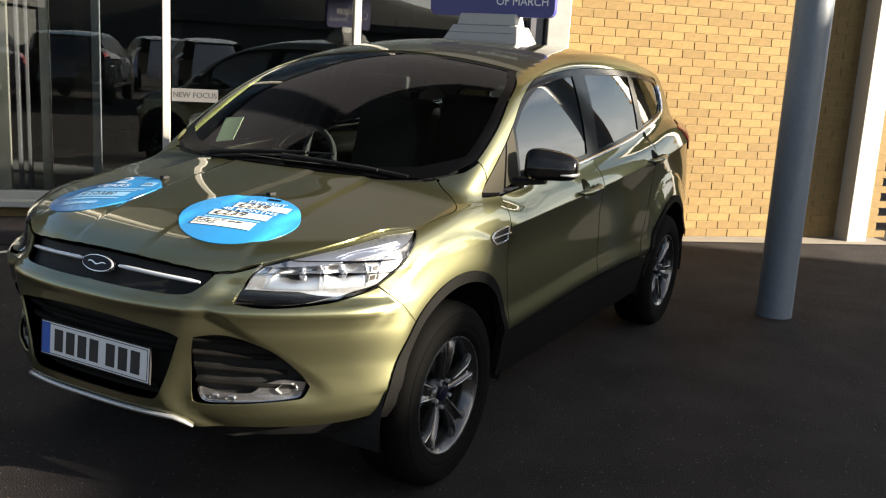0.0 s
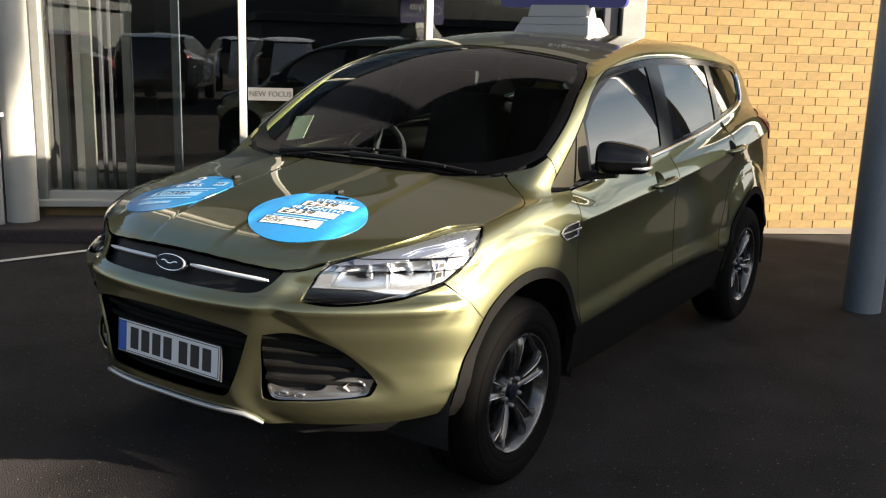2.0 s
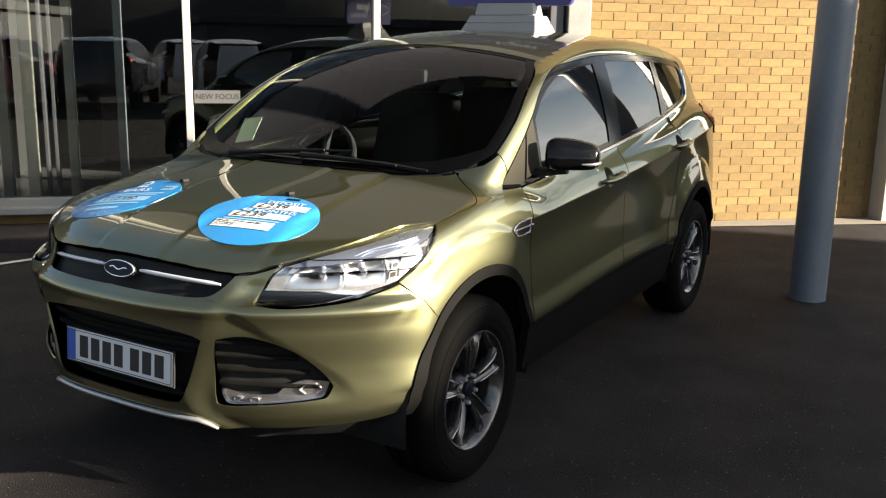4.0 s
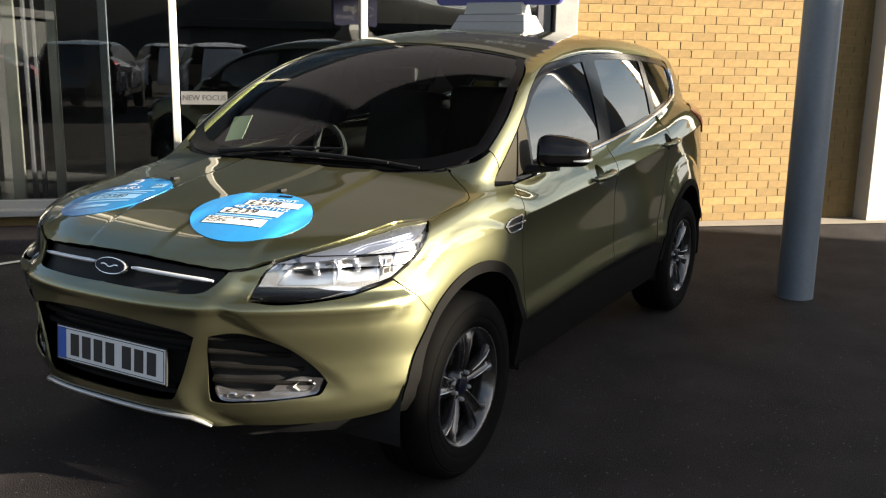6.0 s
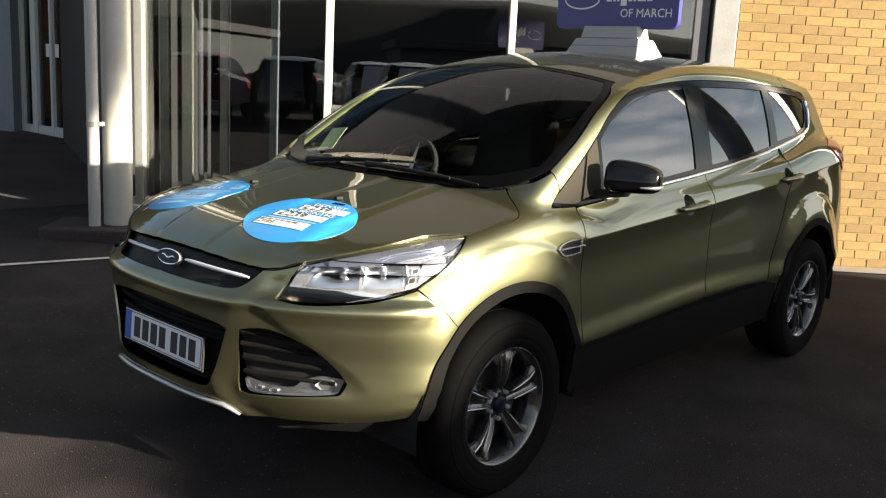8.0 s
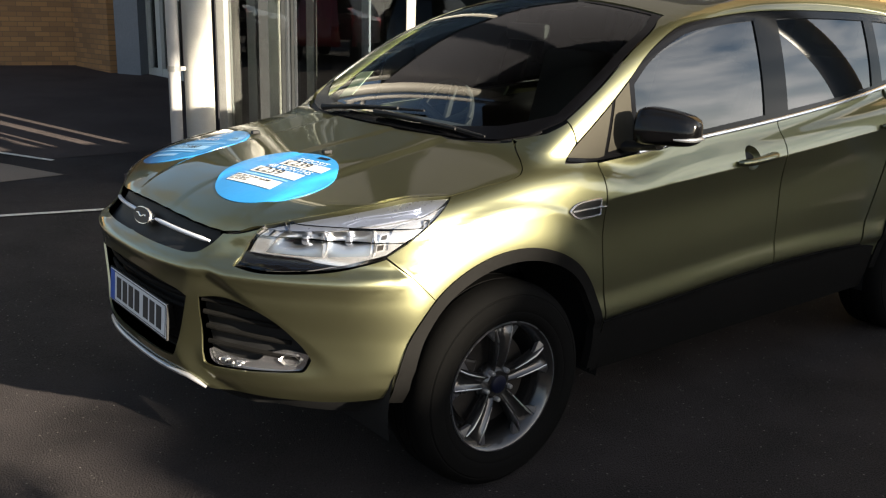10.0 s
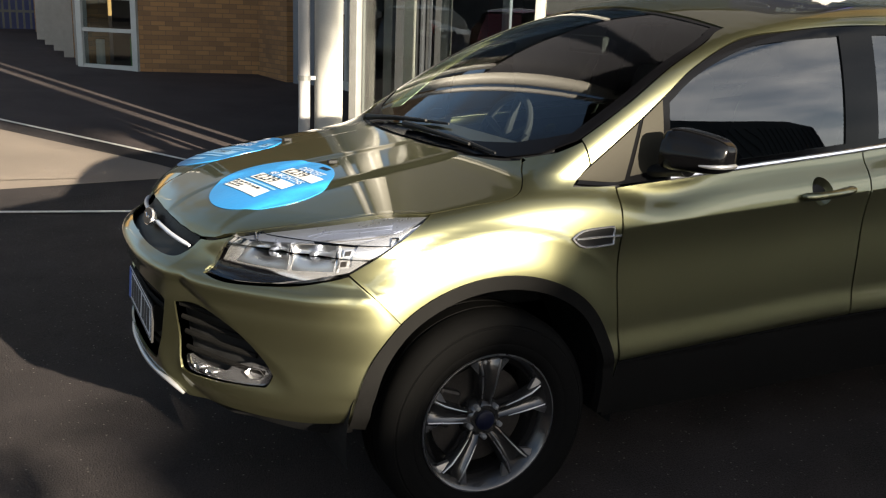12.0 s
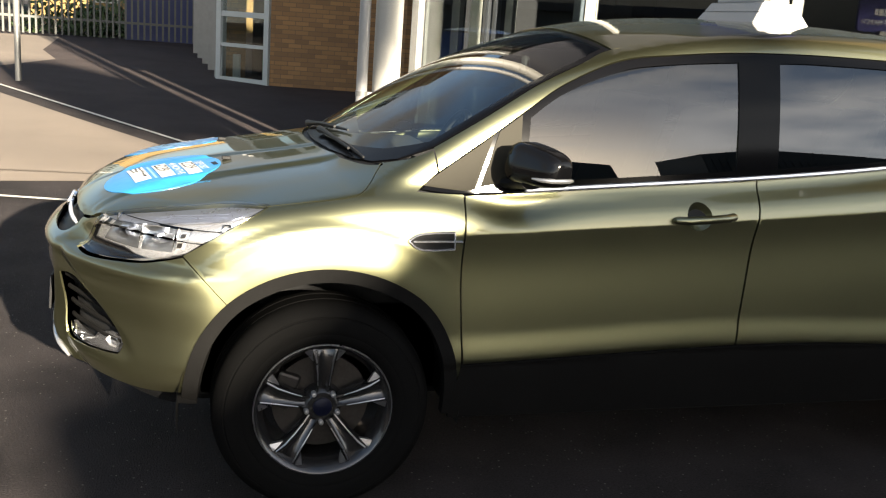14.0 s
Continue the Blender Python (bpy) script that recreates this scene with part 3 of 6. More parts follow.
def prism(bm, outline, h0, h1, m=None):
    """A plate: a closed outline in x and y, from height h0 to h1, in the frame m."""
    m = m or Matrix()
    lo = [bm.verts.new(m @ Vector((x, y, h0))) for x, y in outline]
    hi = [bm.verts.new(m @ Vector((x, y, h1))) for x, y in outline]
    bm.faces.new(lo[::-1])
    bm.faces.new(hi)
    for k in range(len(lo)):
        bm.faces.new((lo[k - 1], lo[k], hi[k], hi[k - 1]))
    return lo + hi


def thing(name, label, category, place=(0, 0, 0), group="", turn=0.0):
    ob = new(name)
    ob.matrix_basis = pose(*place, 0, 0, turn)
    return tagged(ob, label, category, group)


# ---- the setting ----
FX, FY, UX, UY = 5.88, -0.18, 0.695, -0.719
FACADE = Matrix(((UX, -UY, 0, FX), (UY, UX, 0, FY), (0, 0, 1, 0), (0, 0, 0, 1)))   # u along the front, v into the building


def ground_z(y):
    return 0.033 * max(0.0, y - 0.9)


def facade_box(name, u0, u1, v0, v1, z0, z1, mat, parent=None, bevel=0.0, label=""):
    bm = bmesh.new()
    box(bm, u0, u1, v0, v1, z0, z1, bevel, FACADE)
    return part(name, bm, mat, parent, label)


def structure(ob, label, category=""):
    return tagged(ob, label, category, kind="structure")


bm = bmesh.new()
xs = [-400, -60, -20, -8, -4, 0, 4, 8, 20, 60, 400]
ys = [-400, -60, -20, -6, -2, 0.2, 0.6, 0.9, 1.2, 2, 5, 10, 20, 40, 90, 400]
grid = [[bm.verts.new((x, y, ground_z(y) if y < 40 else ground_z(40))) for x in xs] for y in ys]
for a, b in zip(grid, grid[1:]):
    for k in range(len(xs) - 1):
        bm.faces.new((a[k], a[k + 1], b[k + 1], b[k]))
structure(part("ground", bm, M_TARMAC), "dark grey worn tarmac forecourt with fine stone grain", "ground")


def ground_strip(name, points, width, mat, lift=0.009, n=24):
    """A painted or paved band along a line on the ground."""
    bm = bmesh.new()
    p0, p1 = Vector(points[0]), Vector(points[1])
    side = (p1 - p0).normalized().orthogonal() * width / 2
    prev = None
    for i in range(n + 1):
        c = p0.lerp(p1, i / n)
        row = []
        for s in (-1, 1):
            q = c + side * s
            row.append(bm.verts.new((q.x, q.y, ground_z(q.y) + lift)))
        if prev:
            bm.faces.new((prev[0], row[0], row[1], prev[1]))
        prev = row
    ob = part(name, bm, mat)
    for p in ob.data.polygons:
        if p.normal.z < 0:
            ob.data.flip_normals()
            break
    return ob


structure(ground_strip("road_marking", ((-2.6, 4.0), (1.5, 3.12)), 0.05, M_LINE), "thin worn white painted line on tarmac", "road marking")
structure(ground_strip("road_marking", ((-6.0, 16.0), (0.3, 5.2)), 0.05, M_LINE), "thin worn white painted bay line on tarmac", "road marking")
# the road's pale colour stops at the sunlight's edge, deepening the shade beyond
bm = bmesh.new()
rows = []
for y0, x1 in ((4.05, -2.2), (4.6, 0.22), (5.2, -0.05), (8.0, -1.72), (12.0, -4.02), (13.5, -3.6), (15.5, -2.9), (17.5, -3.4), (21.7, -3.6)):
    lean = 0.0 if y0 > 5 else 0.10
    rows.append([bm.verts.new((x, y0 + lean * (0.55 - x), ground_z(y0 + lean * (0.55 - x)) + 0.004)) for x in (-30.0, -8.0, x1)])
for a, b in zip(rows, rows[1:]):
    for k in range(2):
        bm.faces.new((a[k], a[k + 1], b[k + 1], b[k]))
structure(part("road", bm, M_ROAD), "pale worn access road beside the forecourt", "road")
# sheet of lighter tarmac over the far yard, in place of its brighter skylight
bm = bmesh.new()
rows = []
for y0 in (5.3, 7.0, 9.0, 12.0, 15.0, 18.0, 23.0):
    x0 = 0.3 - (y0 - 5.2) * 6.3 / 10.8
    rows.append([bm.verts.new((x, y0, ground_z(y0) + 0.003)) for x in (x0, x0 * 0.5 + 1.8, 3.6)])
for a, b in zip(rows, rows[1:]):
    for k in range(2):
        bm.faces.new((a[k], a[k + 1], b[k + 1], b[k]))
structure(part("pavement_yard", bm, M_LIGHTER_TARMAC), "tarmac of the yard beside the wing, lightened to stand in for skylight", "ground")
structure(ground_strip("pavement", ((FX - 1.2 * UX + 0.12, FY - 1.2 * UY - 0.14), (FX + 2.1 * UX - 0.14, FY + 2.1 * UY - 0.13)), 0.36, M_PAVING), "pale paving strip at the foot of the brick wall", "pavement")

# brick wall to the right of the glazing
BRICK_L, BRICK_H, COURSE = 0.218, 0.068, 0.075
bm = bmesh.new()
box(bm, -1.36, 2.12, 0.001, 0.3, -0.2, 7.4, 0, FACADE)
wall_brick = structure(part("wall_brick", bm, M_MORTAR), "buff yellow brick wall in stretcher bond with recessed mortar", "wall")
# white frame post, glazing bars and sill of the showroom front
GV = -0.2
front = structure(new("window_showroom"), "tall showroom window front with pale frames and dark tinted glass", "window")
# the first post is given darker steel grey in place of its shade
for k, (u0, u1, v0, v1, z0, z1, mt) in enumerate((
        (-1.64, -1.44, GV - 0.05, 0.3, 0, 3.3, M_GALV), (-1.78, -1.66, GV, GV + 0.1, 0.3, 3.3, M_DARKFRAME),
        (-3.278, -3.222, GV - 0.04, GV + 0.08, 0.3, 3.3, M_FRAME), (-4.748, -4.692, GV - 0.04, GV + 0.08, 0.3, 3.3, M_FRAME),
        (-6.27, -6.20, GV - 0.06, GV + 0.10, 0.1, 3.3, M_GALV), (-6.30, -1.66, GV - 0.03, GV + 0.08, 0.30, 0.37, M_FRAME))):
    facade_box("window_frame", u0, u1, v0, v1, z0, z1, mt, front, 0.006)
facade_box("window_sill", -6.40, -1.64, GV - 0.13, GV + 0.10, 0.26, 0.31, M_FRAME, front, 0.006)
for u0, u1 in ((-6.19, -4.755), (-4.685, -3.285), (-3.215, -1.78)):
    pane = facade_box("pane", u0, u1, GV + 0.015, GV + 0.027, 0.37, 3.3, M_SHOPGLASS, front)
    pane.visible_shadow = False
structure(facade_box("wall_fascia", -6.40, -1.42, GV - 0.07, 0.3, 3.3, 7.4, M_DARKFRAME, None, 0.01), "dark panelled fascia above the showroom window", "wall")
structure(facade_box("pavement_apron", -6.85, -1.66, -0.82, GV - 0.062, -0.1, 0.185, M_LIGHTER_TARMAC, bevel=0.02), "low tarmac apron along the showroom front", "pavement")
plinth = structure(facade_box("wall_plinth", -6.36, -1.64, GV - 0.06, 0.1, -0.1, 0.26, M_BRICK), "low buff brick plinth under the showroom window", "wall")
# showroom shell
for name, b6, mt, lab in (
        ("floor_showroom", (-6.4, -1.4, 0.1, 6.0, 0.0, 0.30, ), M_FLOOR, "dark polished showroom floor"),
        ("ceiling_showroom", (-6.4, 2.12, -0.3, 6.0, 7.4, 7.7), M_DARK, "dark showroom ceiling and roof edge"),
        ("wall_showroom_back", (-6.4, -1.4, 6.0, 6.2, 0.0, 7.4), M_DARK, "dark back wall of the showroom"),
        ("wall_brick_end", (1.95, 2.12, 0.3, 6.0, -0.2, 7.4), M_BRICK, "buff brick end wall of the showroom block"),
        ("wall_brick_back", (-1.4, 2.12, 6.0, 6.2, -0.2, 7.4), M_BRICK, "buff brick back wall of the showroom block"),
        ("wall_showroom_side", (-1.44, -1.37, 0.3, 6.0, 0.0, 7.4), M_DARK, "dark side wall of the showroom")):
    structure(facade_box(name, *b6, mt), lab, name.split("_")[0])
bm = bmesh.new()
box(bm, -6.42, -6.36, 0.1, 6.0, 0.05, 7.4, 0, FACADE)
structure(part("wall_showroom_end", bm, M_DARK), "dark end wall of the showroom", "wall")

# columns and pipes
def post(name, x, y, r, top, mat, label, category, n=28):
    bm = bmesh.new()
    z0 = ground_z(y) - 0.02
    tube(bm, [(0, 0, z0), (0, 0, z0 + 0.03), (0, 0, top)], r, n, up=(1, 0, 0))
    ob = part(name, bm, mat, None, "", True)
    ob.location = (x, y, 0)
    return tagged(ob, label, category)


structure(facade_box("wall_pilaster", 1.64, 1.86, -0.20, 0.01, 0.0, 7.3, M_FRAME, None, 0.006), "white boxed pilaster against the brick wall", "wall")
structure(facade_box("canopy", -6.9, 2.2, -2.95, -0.3, 7.3, 7.42, M_CANOPY, None, 0.02), "flat grey canopy over the showroom front", "canopy")
post("column", 3.46, -1.43, 0.115, 7.3, M_COLUMN, "round blue-grey painted steel column on the tarmac", "column")
post("column", 1.13, 4.04, 0.112, 7.3, M_FRAME, "round white painted column beside the showroom window", "column")
pipe = thing("downpipe", "white plastic downpipe with a metal clip beside the column", "downpipe", (0.93, 4.04, 0))
bm = bmesh.new()
tube(bm, [(0, 0, 0.09), (0, 0, 7.2)], 0.046, 20, up=(1, 0, 0))
part("pipe", bm, M_WHITE, pipe, "", True)
bm = bmesh.new()
tube(bm, [(0, 0, 0.96), (0, 0, 1.00)], 0.051, 20, up=(1, 0, 0))
box(bm, 0.045, 0.10, -0.015, 0.015, 0.965, 0.995)
part("clip", bm, M_GALV, pipe, "metal pipe clip")

# shed across the yard whose roof shades the forecourt: along the sun's line from the car
AWAY = 25.0
def away(x, z, k=AWAY):
    return (x + SUN_EAST * k, -0.82 + SUN_NORTH * k, z + math.tan(SUN_RISE) * k)
def silhouette(name, pts, depth, label, cat):
    bm = bmesh.new()
    p = [away(x, z) for x, z in pts]
    lo = [bm.verts.new(q) for q in p] 
    hi = [bm.verts.new((q[0] + 0.27 * depth, q[1] - 0.963 * depth, q[2])) for q in p]
    bm.faces.new(lo)
    bm.faces.new(hi[::-1])
    for k in range(len(lo)):
        bm.faces.new((lo[k - 1], hi[k - 1], hi[k], lo[k]))
    bmesh.ops.recalc_face_normals(bm, faces=bm.faces)
    return part(name, bm, M_SHED)
base = -math.tan(SUN_RISE) * AWAY
# roof line drawn back from the shade edges on car, wall and ground
shed = tagged(silhouette("shed", [(-1.0, base), (-0.78, 0.27), (-0.45, 0.36), (0.06, 0.79), (0.25, 0.97), (0.60, 1.10), (1.5, 1.70), (2.2, 1.54), (2.85, 1.54), (3.25, 1.85), (4.4, 1.95), (5.62, 1.72), (5.76, base)], 14, "", ""), "dark profiled steel shed with a low gabled roof", "shed")

# the higher shed beyond it, its gable end towards the yard
gable = thing("shed", "tall dark profiled steel shed with a shallow gable", "shed", (19.9, -23.0, 0))
bm = bmesh.new()
prism(bm, [(-4.8, -0.2), (6.3, -0.2), (6.3, 9.3), (4.9, 10.1), (-1.9, 10.6), (-4.8, 9.6)], 0.0, 4.0, Matrix.Rotation(math.pi / 2, 4, "X"))
part("wall", bm, M_SHED, gable)
for k in range(34):
    x = -4.75 + 0.33 * k
    bm = bmesh.new()
    box(bm, x, x + 0.12, 0.0, 0.05, 0.0, 9.2)
    part("rib", bm, M_SHED, gable)
bm = bmesh.new()
box(bm, -1.4, 3.4, 0.05, 0.12, 0.0, 4.6, 0.02)
part("roller_door", bm, M_DARKFRAME, gable)

# unseen block added to close the bright sky gap mirrored in the door
bm = bmesh.new()
box(bm, 12.2, 15.6, -27.5, -26.2, -0.2, 6.2, 0.02)
tagged(part("gap_block", bm, M_SHED), "unseen dark block added to fill the gap between the two sheds", "building")

# an unseen tree added for its shade, its crown over the low shed's roof
tree_rng = random.Random(3)
tree = thing("tree", "unseen tall slender tree added for its shade, with a dense narrow crown", "tree", (1.6 + SUN_EAST * 24, -0.82 + SUN_NORTH * 24, 0))
bm = bmesh.new()
tube(bm, [(0.1, 0, -0.2), (0.05, 0.05, 3.0), (0.12, 0.0, 6.5), (0.0, 0.0, 8.4), (-0.3, 0.0, 10.2)], [0.17, 0.14, 0.10, 0.07, 0.02], 10, up=(1, 0, 0))
for k in range(9):
    a, z = tree_rng.uniform(0, 6.28), 8.0 + 0.26 * k
    tube(bm, [(0.02, 0, z), (0.35 * math.cos(a), 0.35 * math.sin(a), z + 0.3), (0.7 * math.cos(a), 0.7 * math.sin(a), z + 0.75)], [0.04, 0.028, 0.01], 6, up=(0.3, 1, 0))
part("trunk", bm, M_BARK, tree)
verts, faces = [], []
for k in range(3800):
    d = Vector((tree_rng.gauss(0, 1), tree_rng.gauss(0, 1), tree_rng.gauss(0, 1))).normalized() * tree_rng.uniform(0.2, 1.0) ** 0.5
    c = Vector((d.x * 0.98 - 0.42 * d.z - 0.08, d.y * 0.9, 9.82 + 1.25 * d.z))
    a, b = (Vector((tree_rng.gauss(0, 1), tree_rng.gauss(0, 1), tree_rng.gauss(0, 1))).normalized() * r for r in (0.13, 0.09))
    i = len(verts)
    verts += [tuple(c - a), tuple(c + b), tuple(c + a), tuple(c - b)]
    faces.append([i, i + 1, i + 2, i + 3])
me = bpy.data.meshes.new("crown")
me.from_pydata(verts, [], faces)
me.materials.append(M_LEAF)
crown = new("crown", me)
crown.parent = tree

# sparse young tree, unseen, added at the yard's edge to dapple the car's nose
sapling_rng = random.Random(8)
sapling = thing("tree", "unseen slim young tree added to dapple the sun, with thin sparse foliage", "tree", (-1.45 + SUN_EAST * 8, -0.82 + SUN_NORTH * 8, 0))
bm = bmesh.new()
tube(bm, [(-0.1, 0, -0.1), (-0.08, 0.02, 1.2), (-0.12, 0, 2.1), (-0.1, 0, 2.75)], [0.03, 0.025, 0.018, 0.006], 8, up=(1, 0, 0))
for k in range(8):
    a, z = sapling_rng.uniform(0, 6.28), 1.7 + 0.11 * k
    tube(bm, [(-0.1, 0, z), (-0.1 + 0.25 * math.cos(a), 0.25 * math.sin(a), z + 0.12), (-0.1 + 0.5 * math.cos(a), 0.5 * math.sin(a), z + 0.3)], [0.010, 0.007, 0.003], 5, up=(0.3, 1, 0))
part("trunk", bm, M_BARK, sapling)
verts, faces = [], []
for k in range(340):
    d = Vector((sapling_rng.gauss(0, 1), sapling_rng.gauss(0, 1), sapling_rng.gauss(0, 1))).normalized() * sapling_rng.uniform(0.1, 1.0) ** 0.5
    c = Vector((d.x * 0.62, d.y * 0.5, 2.38 + 0.34 * d.z))
    a, b = (Vector((sapling_rng.gauss(0, 1), sapling_rng.gauss(0, 1), sapling_rng.gauss(0, 1))).normalized() * r for r in (0.055, 0.035))
    i = len(verts)
    verts += [tuple(c - a), tuple(c + b), tuple(c + a), tuple(c - b)]
    faces.append([i, i + 1, i + 2, i + 3])
me = bpy.data.meshes.new("crown")
me.from_pydata(verts, [], faces)
me.materials.append(M_LEAF)
new("crown", me).parent = sapling


# ---- the car ----
car = thing("car", "olive green metallic compact SUV parked on the tarmac forecourt", "car")
ARCH, TRIM_IN = 0.464, 0.428


def arch(cx, r, a0, a1, n=18, pull=0.038):
    """The rim of a wheel arch: round above, drawn in towards the wheel at both feet."""
    out = []
    for i in range(n + 1):
        a = a0 + (a1 - a0) * i / n
        q = r - pull * float(step(35, 90, abs(a - 90)))
        out.append((cx + q * math.cos(radians(a)), HUB_Z + q * math.sin(radians(a))))
    return out


UP = math.degrees(math.atan2(0.695 - HUB_Z, -0.30))
BELT = [(0.80, 1.066), (1.46, 1.116), (1.94, 1.160), (2.33, 1.208)]
RAIL_LOW = [(2.60, 1.520), (2.25, 1.536), (2.0, 1.540), (1.7, 1.540), (1.41, 1.530), (1.17, 1.508), (0.968, 1.478), (0.762, 1.392), (0.62, 1.299), (0.525, 1.232), (0.34, 1.103)]
RAIL_TOP = [(0.328, 1.172), (0.477, 1.262), (0.67, 1.378), (0.85, 1.462), (0.97, 1.510), (1.2, 1.562), (1.6, 1.596), (2.1, 1.600), (2.6, 1.575)]

LAMP = smooth([(0.512, 0.790), (0.512, 0.790), (0.604, 0.784), (0.72, 0.789), (0.82, 0.798), (0.89, 0.814), (0.955, 0.831), (0.955, 0.831), (1.02, 0.873), (1.10, 0.928), (1.172, 0.980), (1.172, 0.980), (1.02, 0.973), (0.85, 0.949), (0.70, 0.922), (0.588, 0.897), (0.588, 0.897), (0.551, 0.857)])
LAMP_REAR = smooth([(0.955, 0.831), (1.02, 0.873), (1.10, 0.928), (1.172, 0.980)], shut=False)
LAMP_TOP = smooth([(0.588, 0.897), (0.70, 0.922), (0.85, 0.949), (1.02, 0.973), (1.172, 0.980)], shut=False)
WING_TOP = smooth([(-0.05, 1.0), (0.045, 1.013), (0.10, 1.03), (0.14, 1.06), (0.185, 1.105)], shut=False)
SEAM = [(-0.365, 0.765), (-0.30, 0.695)]

# doors
DOOR_F = smooth([(0.425, 1.03), (0.425, 1.03), (0.80, 1.060), (1.460, 1.110), (1.460, 1.110), (1.437, 0.93), (1.423, 0.72), (1.413, 0.545), (1.413, 0.545), (0.9, 0.52), (0.44, 0.495), (0.44, 0.495), (0.418, 0.77), (0.421, 0.95)])
DOOR_R = smooth([(1.466, 1.111), (1.466, 1.111), (1.94, 1.154), (2.33, 1.200), (2.33, 1.200), (2.32, 1.08), (2.27, 0.90), (2.20, 0.76), (2.13, 0.62), (2.10, 0.53), (2.10, 0.53), (1.8, 0.548), (1.42, 0.546), (1.42, 0.546), (1.43, 0.72), (1.444, 0.93)])
HANDLES = ((0, 1.235, 0.988), (2, 2.285, 1.062))
DISH = 0.046


def round_hole(cx, cz, r, n=32):
    return [(cx + r * math.cos(2 * math.pi * k / n), cz + r * math.sin(2 * math.pi * k / n)) for k in range(n)]


doors = both("front_door", pierced(DOOR_F, round_hole(HANDLES[0][1] - 0.01, HANDLES[0][2] + 0.002, DISH)), "side", M_PAINT, car, cell=0.014, skirt=0.010, follow=crease_z) + both("rear_door", pierced(DOOR_R), "side", M_PAINT, car, cell=0.016, skirt=0.010, follow=crease_z)
# wings and quarter panels
WING = as_side(LAMP_REAR) + WING_TOP + smooth([(0.25, 1.13), (0.325, 1.165), (0.325, 1.165), (0.335, 1.10), (0.335, 1.10), (0.27, 1.04), (0.27, 1.04), (0.4195, 1.035), (0.4195, 1.035), (0.416, 0.95), (0.4145, 0.77), (0.4345, 0.49)], shut=False)
both("front_wing", pierced(shrink(WING + arch(0, ARCH, 6, UP, 36) + SEAM[:1], 0.0008)), "side", M_PAINT, car, cell=0.011, follow=crease_z)
QUARTER = smooth([(2.342, 1.212), (2.342, 1.212), (2.75, 1.264), (2.87, 1.312), (2.918, 1.40), (2.922, 1.46), (2.87, 1.50), (2.605, 1.525), (2.605, 1.525), (2.605, 1.575), (2.605, 1.575), (2.9, 1.545), (3.08, 1.515), (3.13, 1.47), (3.13, 1.47), (3.2, 1.30), (3.25, 1.15), (3.30, 0.9), (3.33, 0.6), (3.30, 0.48), (3.30, 0.48)], shut=False)
QUARTER_END = smooth([(2.115, 0.528), (2.143, 0.62), (2.212, 0.76), (2.282, 0.90), (2.332, 1.08)], shut=False)
both("quarter_panel", pierced(QUARTER + arch(WHEEL_BASE, ARCH, 14, 166, 34) + QUARTER_END), "side", M_PAINT, car, cell=0.016, follow=crease_z)
# roof rails with the windscreen pillars
RAIL = smooth(RAIL_TOP, shut=False) + smooth(RAIL_LOW, shut=False)
both("roof_side", RAIL, "side", M_PAINT, car, cell=0.018)
edge = [(p.x, p.y) for p in on_body(smooth(RAIL_TOP[4:], shut=False), "side")]
HEADER = [(0.955, -0.02), (0.950, -0.30), (0.955, -0.45)]
ROOF_L = [(0.962, 0.0)] + [(0.958, -0.30), (0.964, -0.48)] + edge + [(2.95, -0.52), (3.12, -0.42), (3.16, 0.0)]
ROOF = ROOF_L + [(x, -y) for x, y in ROOF_L[-2:0:-1]]
panel("roof", ROOF, "top", M_PAINT, car, cell=0.035)
# bonnet
FRONT_TOP = [(0.0, 0.886), (0.10, 0.884), (0.20, 0.880), (0.30, 0.873), (0.38, 0.867), (0.442, 0.864), (0.50, 0.870), (0.587, 0.8962)]
BONNET_L = as_top(FRONT_TOP, "polar") + as_top(LAMP_TOP, "polar") + as_top(WING_TOP, "side") + smooth([(0.195, -0.69), (0.14, -0.60), (0.095, -0.48), (0.045, -0.31), (0.015, -0.12), (0.01, 0.0)], shut=False)
BONNET_L[0] = (BONNET_L[0][0], 0.0)
BONNET = shrink(BONNET_L + [(x, -y) for x, y in BONNET_L[-2:0:-1]], 0.0018)
panel("bonnet", BONNET, "top", M_PAINT, car, cell=0.014)
for side in ("left", "right"):
    panel("bonnet_seal", pierced([(0.43, 0.845), (0.52, 0.852), (0.60, 0.872), (0.63, 0.908), (0.57, 0.906), (0.50, 0.884), (0.43, 0.876)]), "polar", M_BLACK, car, off=-0.020, cell=0.02, sides=side, skirt=-0.016)
# front bumper with its mouths
ARCH_FRONT = as_polar(SEAM + arch(0, ARCH + 0.002, UP + 3, 172, 16))
MOUTH = [(0.0, 0.452), (0.10, 0.453), (0.24, 0.452), (0.275, 0.462), (0.295, 0.50), (0.318, 0.562), (0.352, 0.668), (0.352, 0.668), (0.30, 0.685), (0.15, 0.703), (0.0, 0.708)]
INTAKE = smooth([(0.395, 0.672), (0.46, 0.683), (0.526, 0.674), (0.625, 0.634), (0.705, 0.565), (0.742, 0.515), (0.742, 0.515), (0.722, 0.480), (0.69, 0.472), (0.60, 0.462), (0.50, 0.453), (0.40, 0.450), (0.383, 0.48), (0.385, 0.60)])
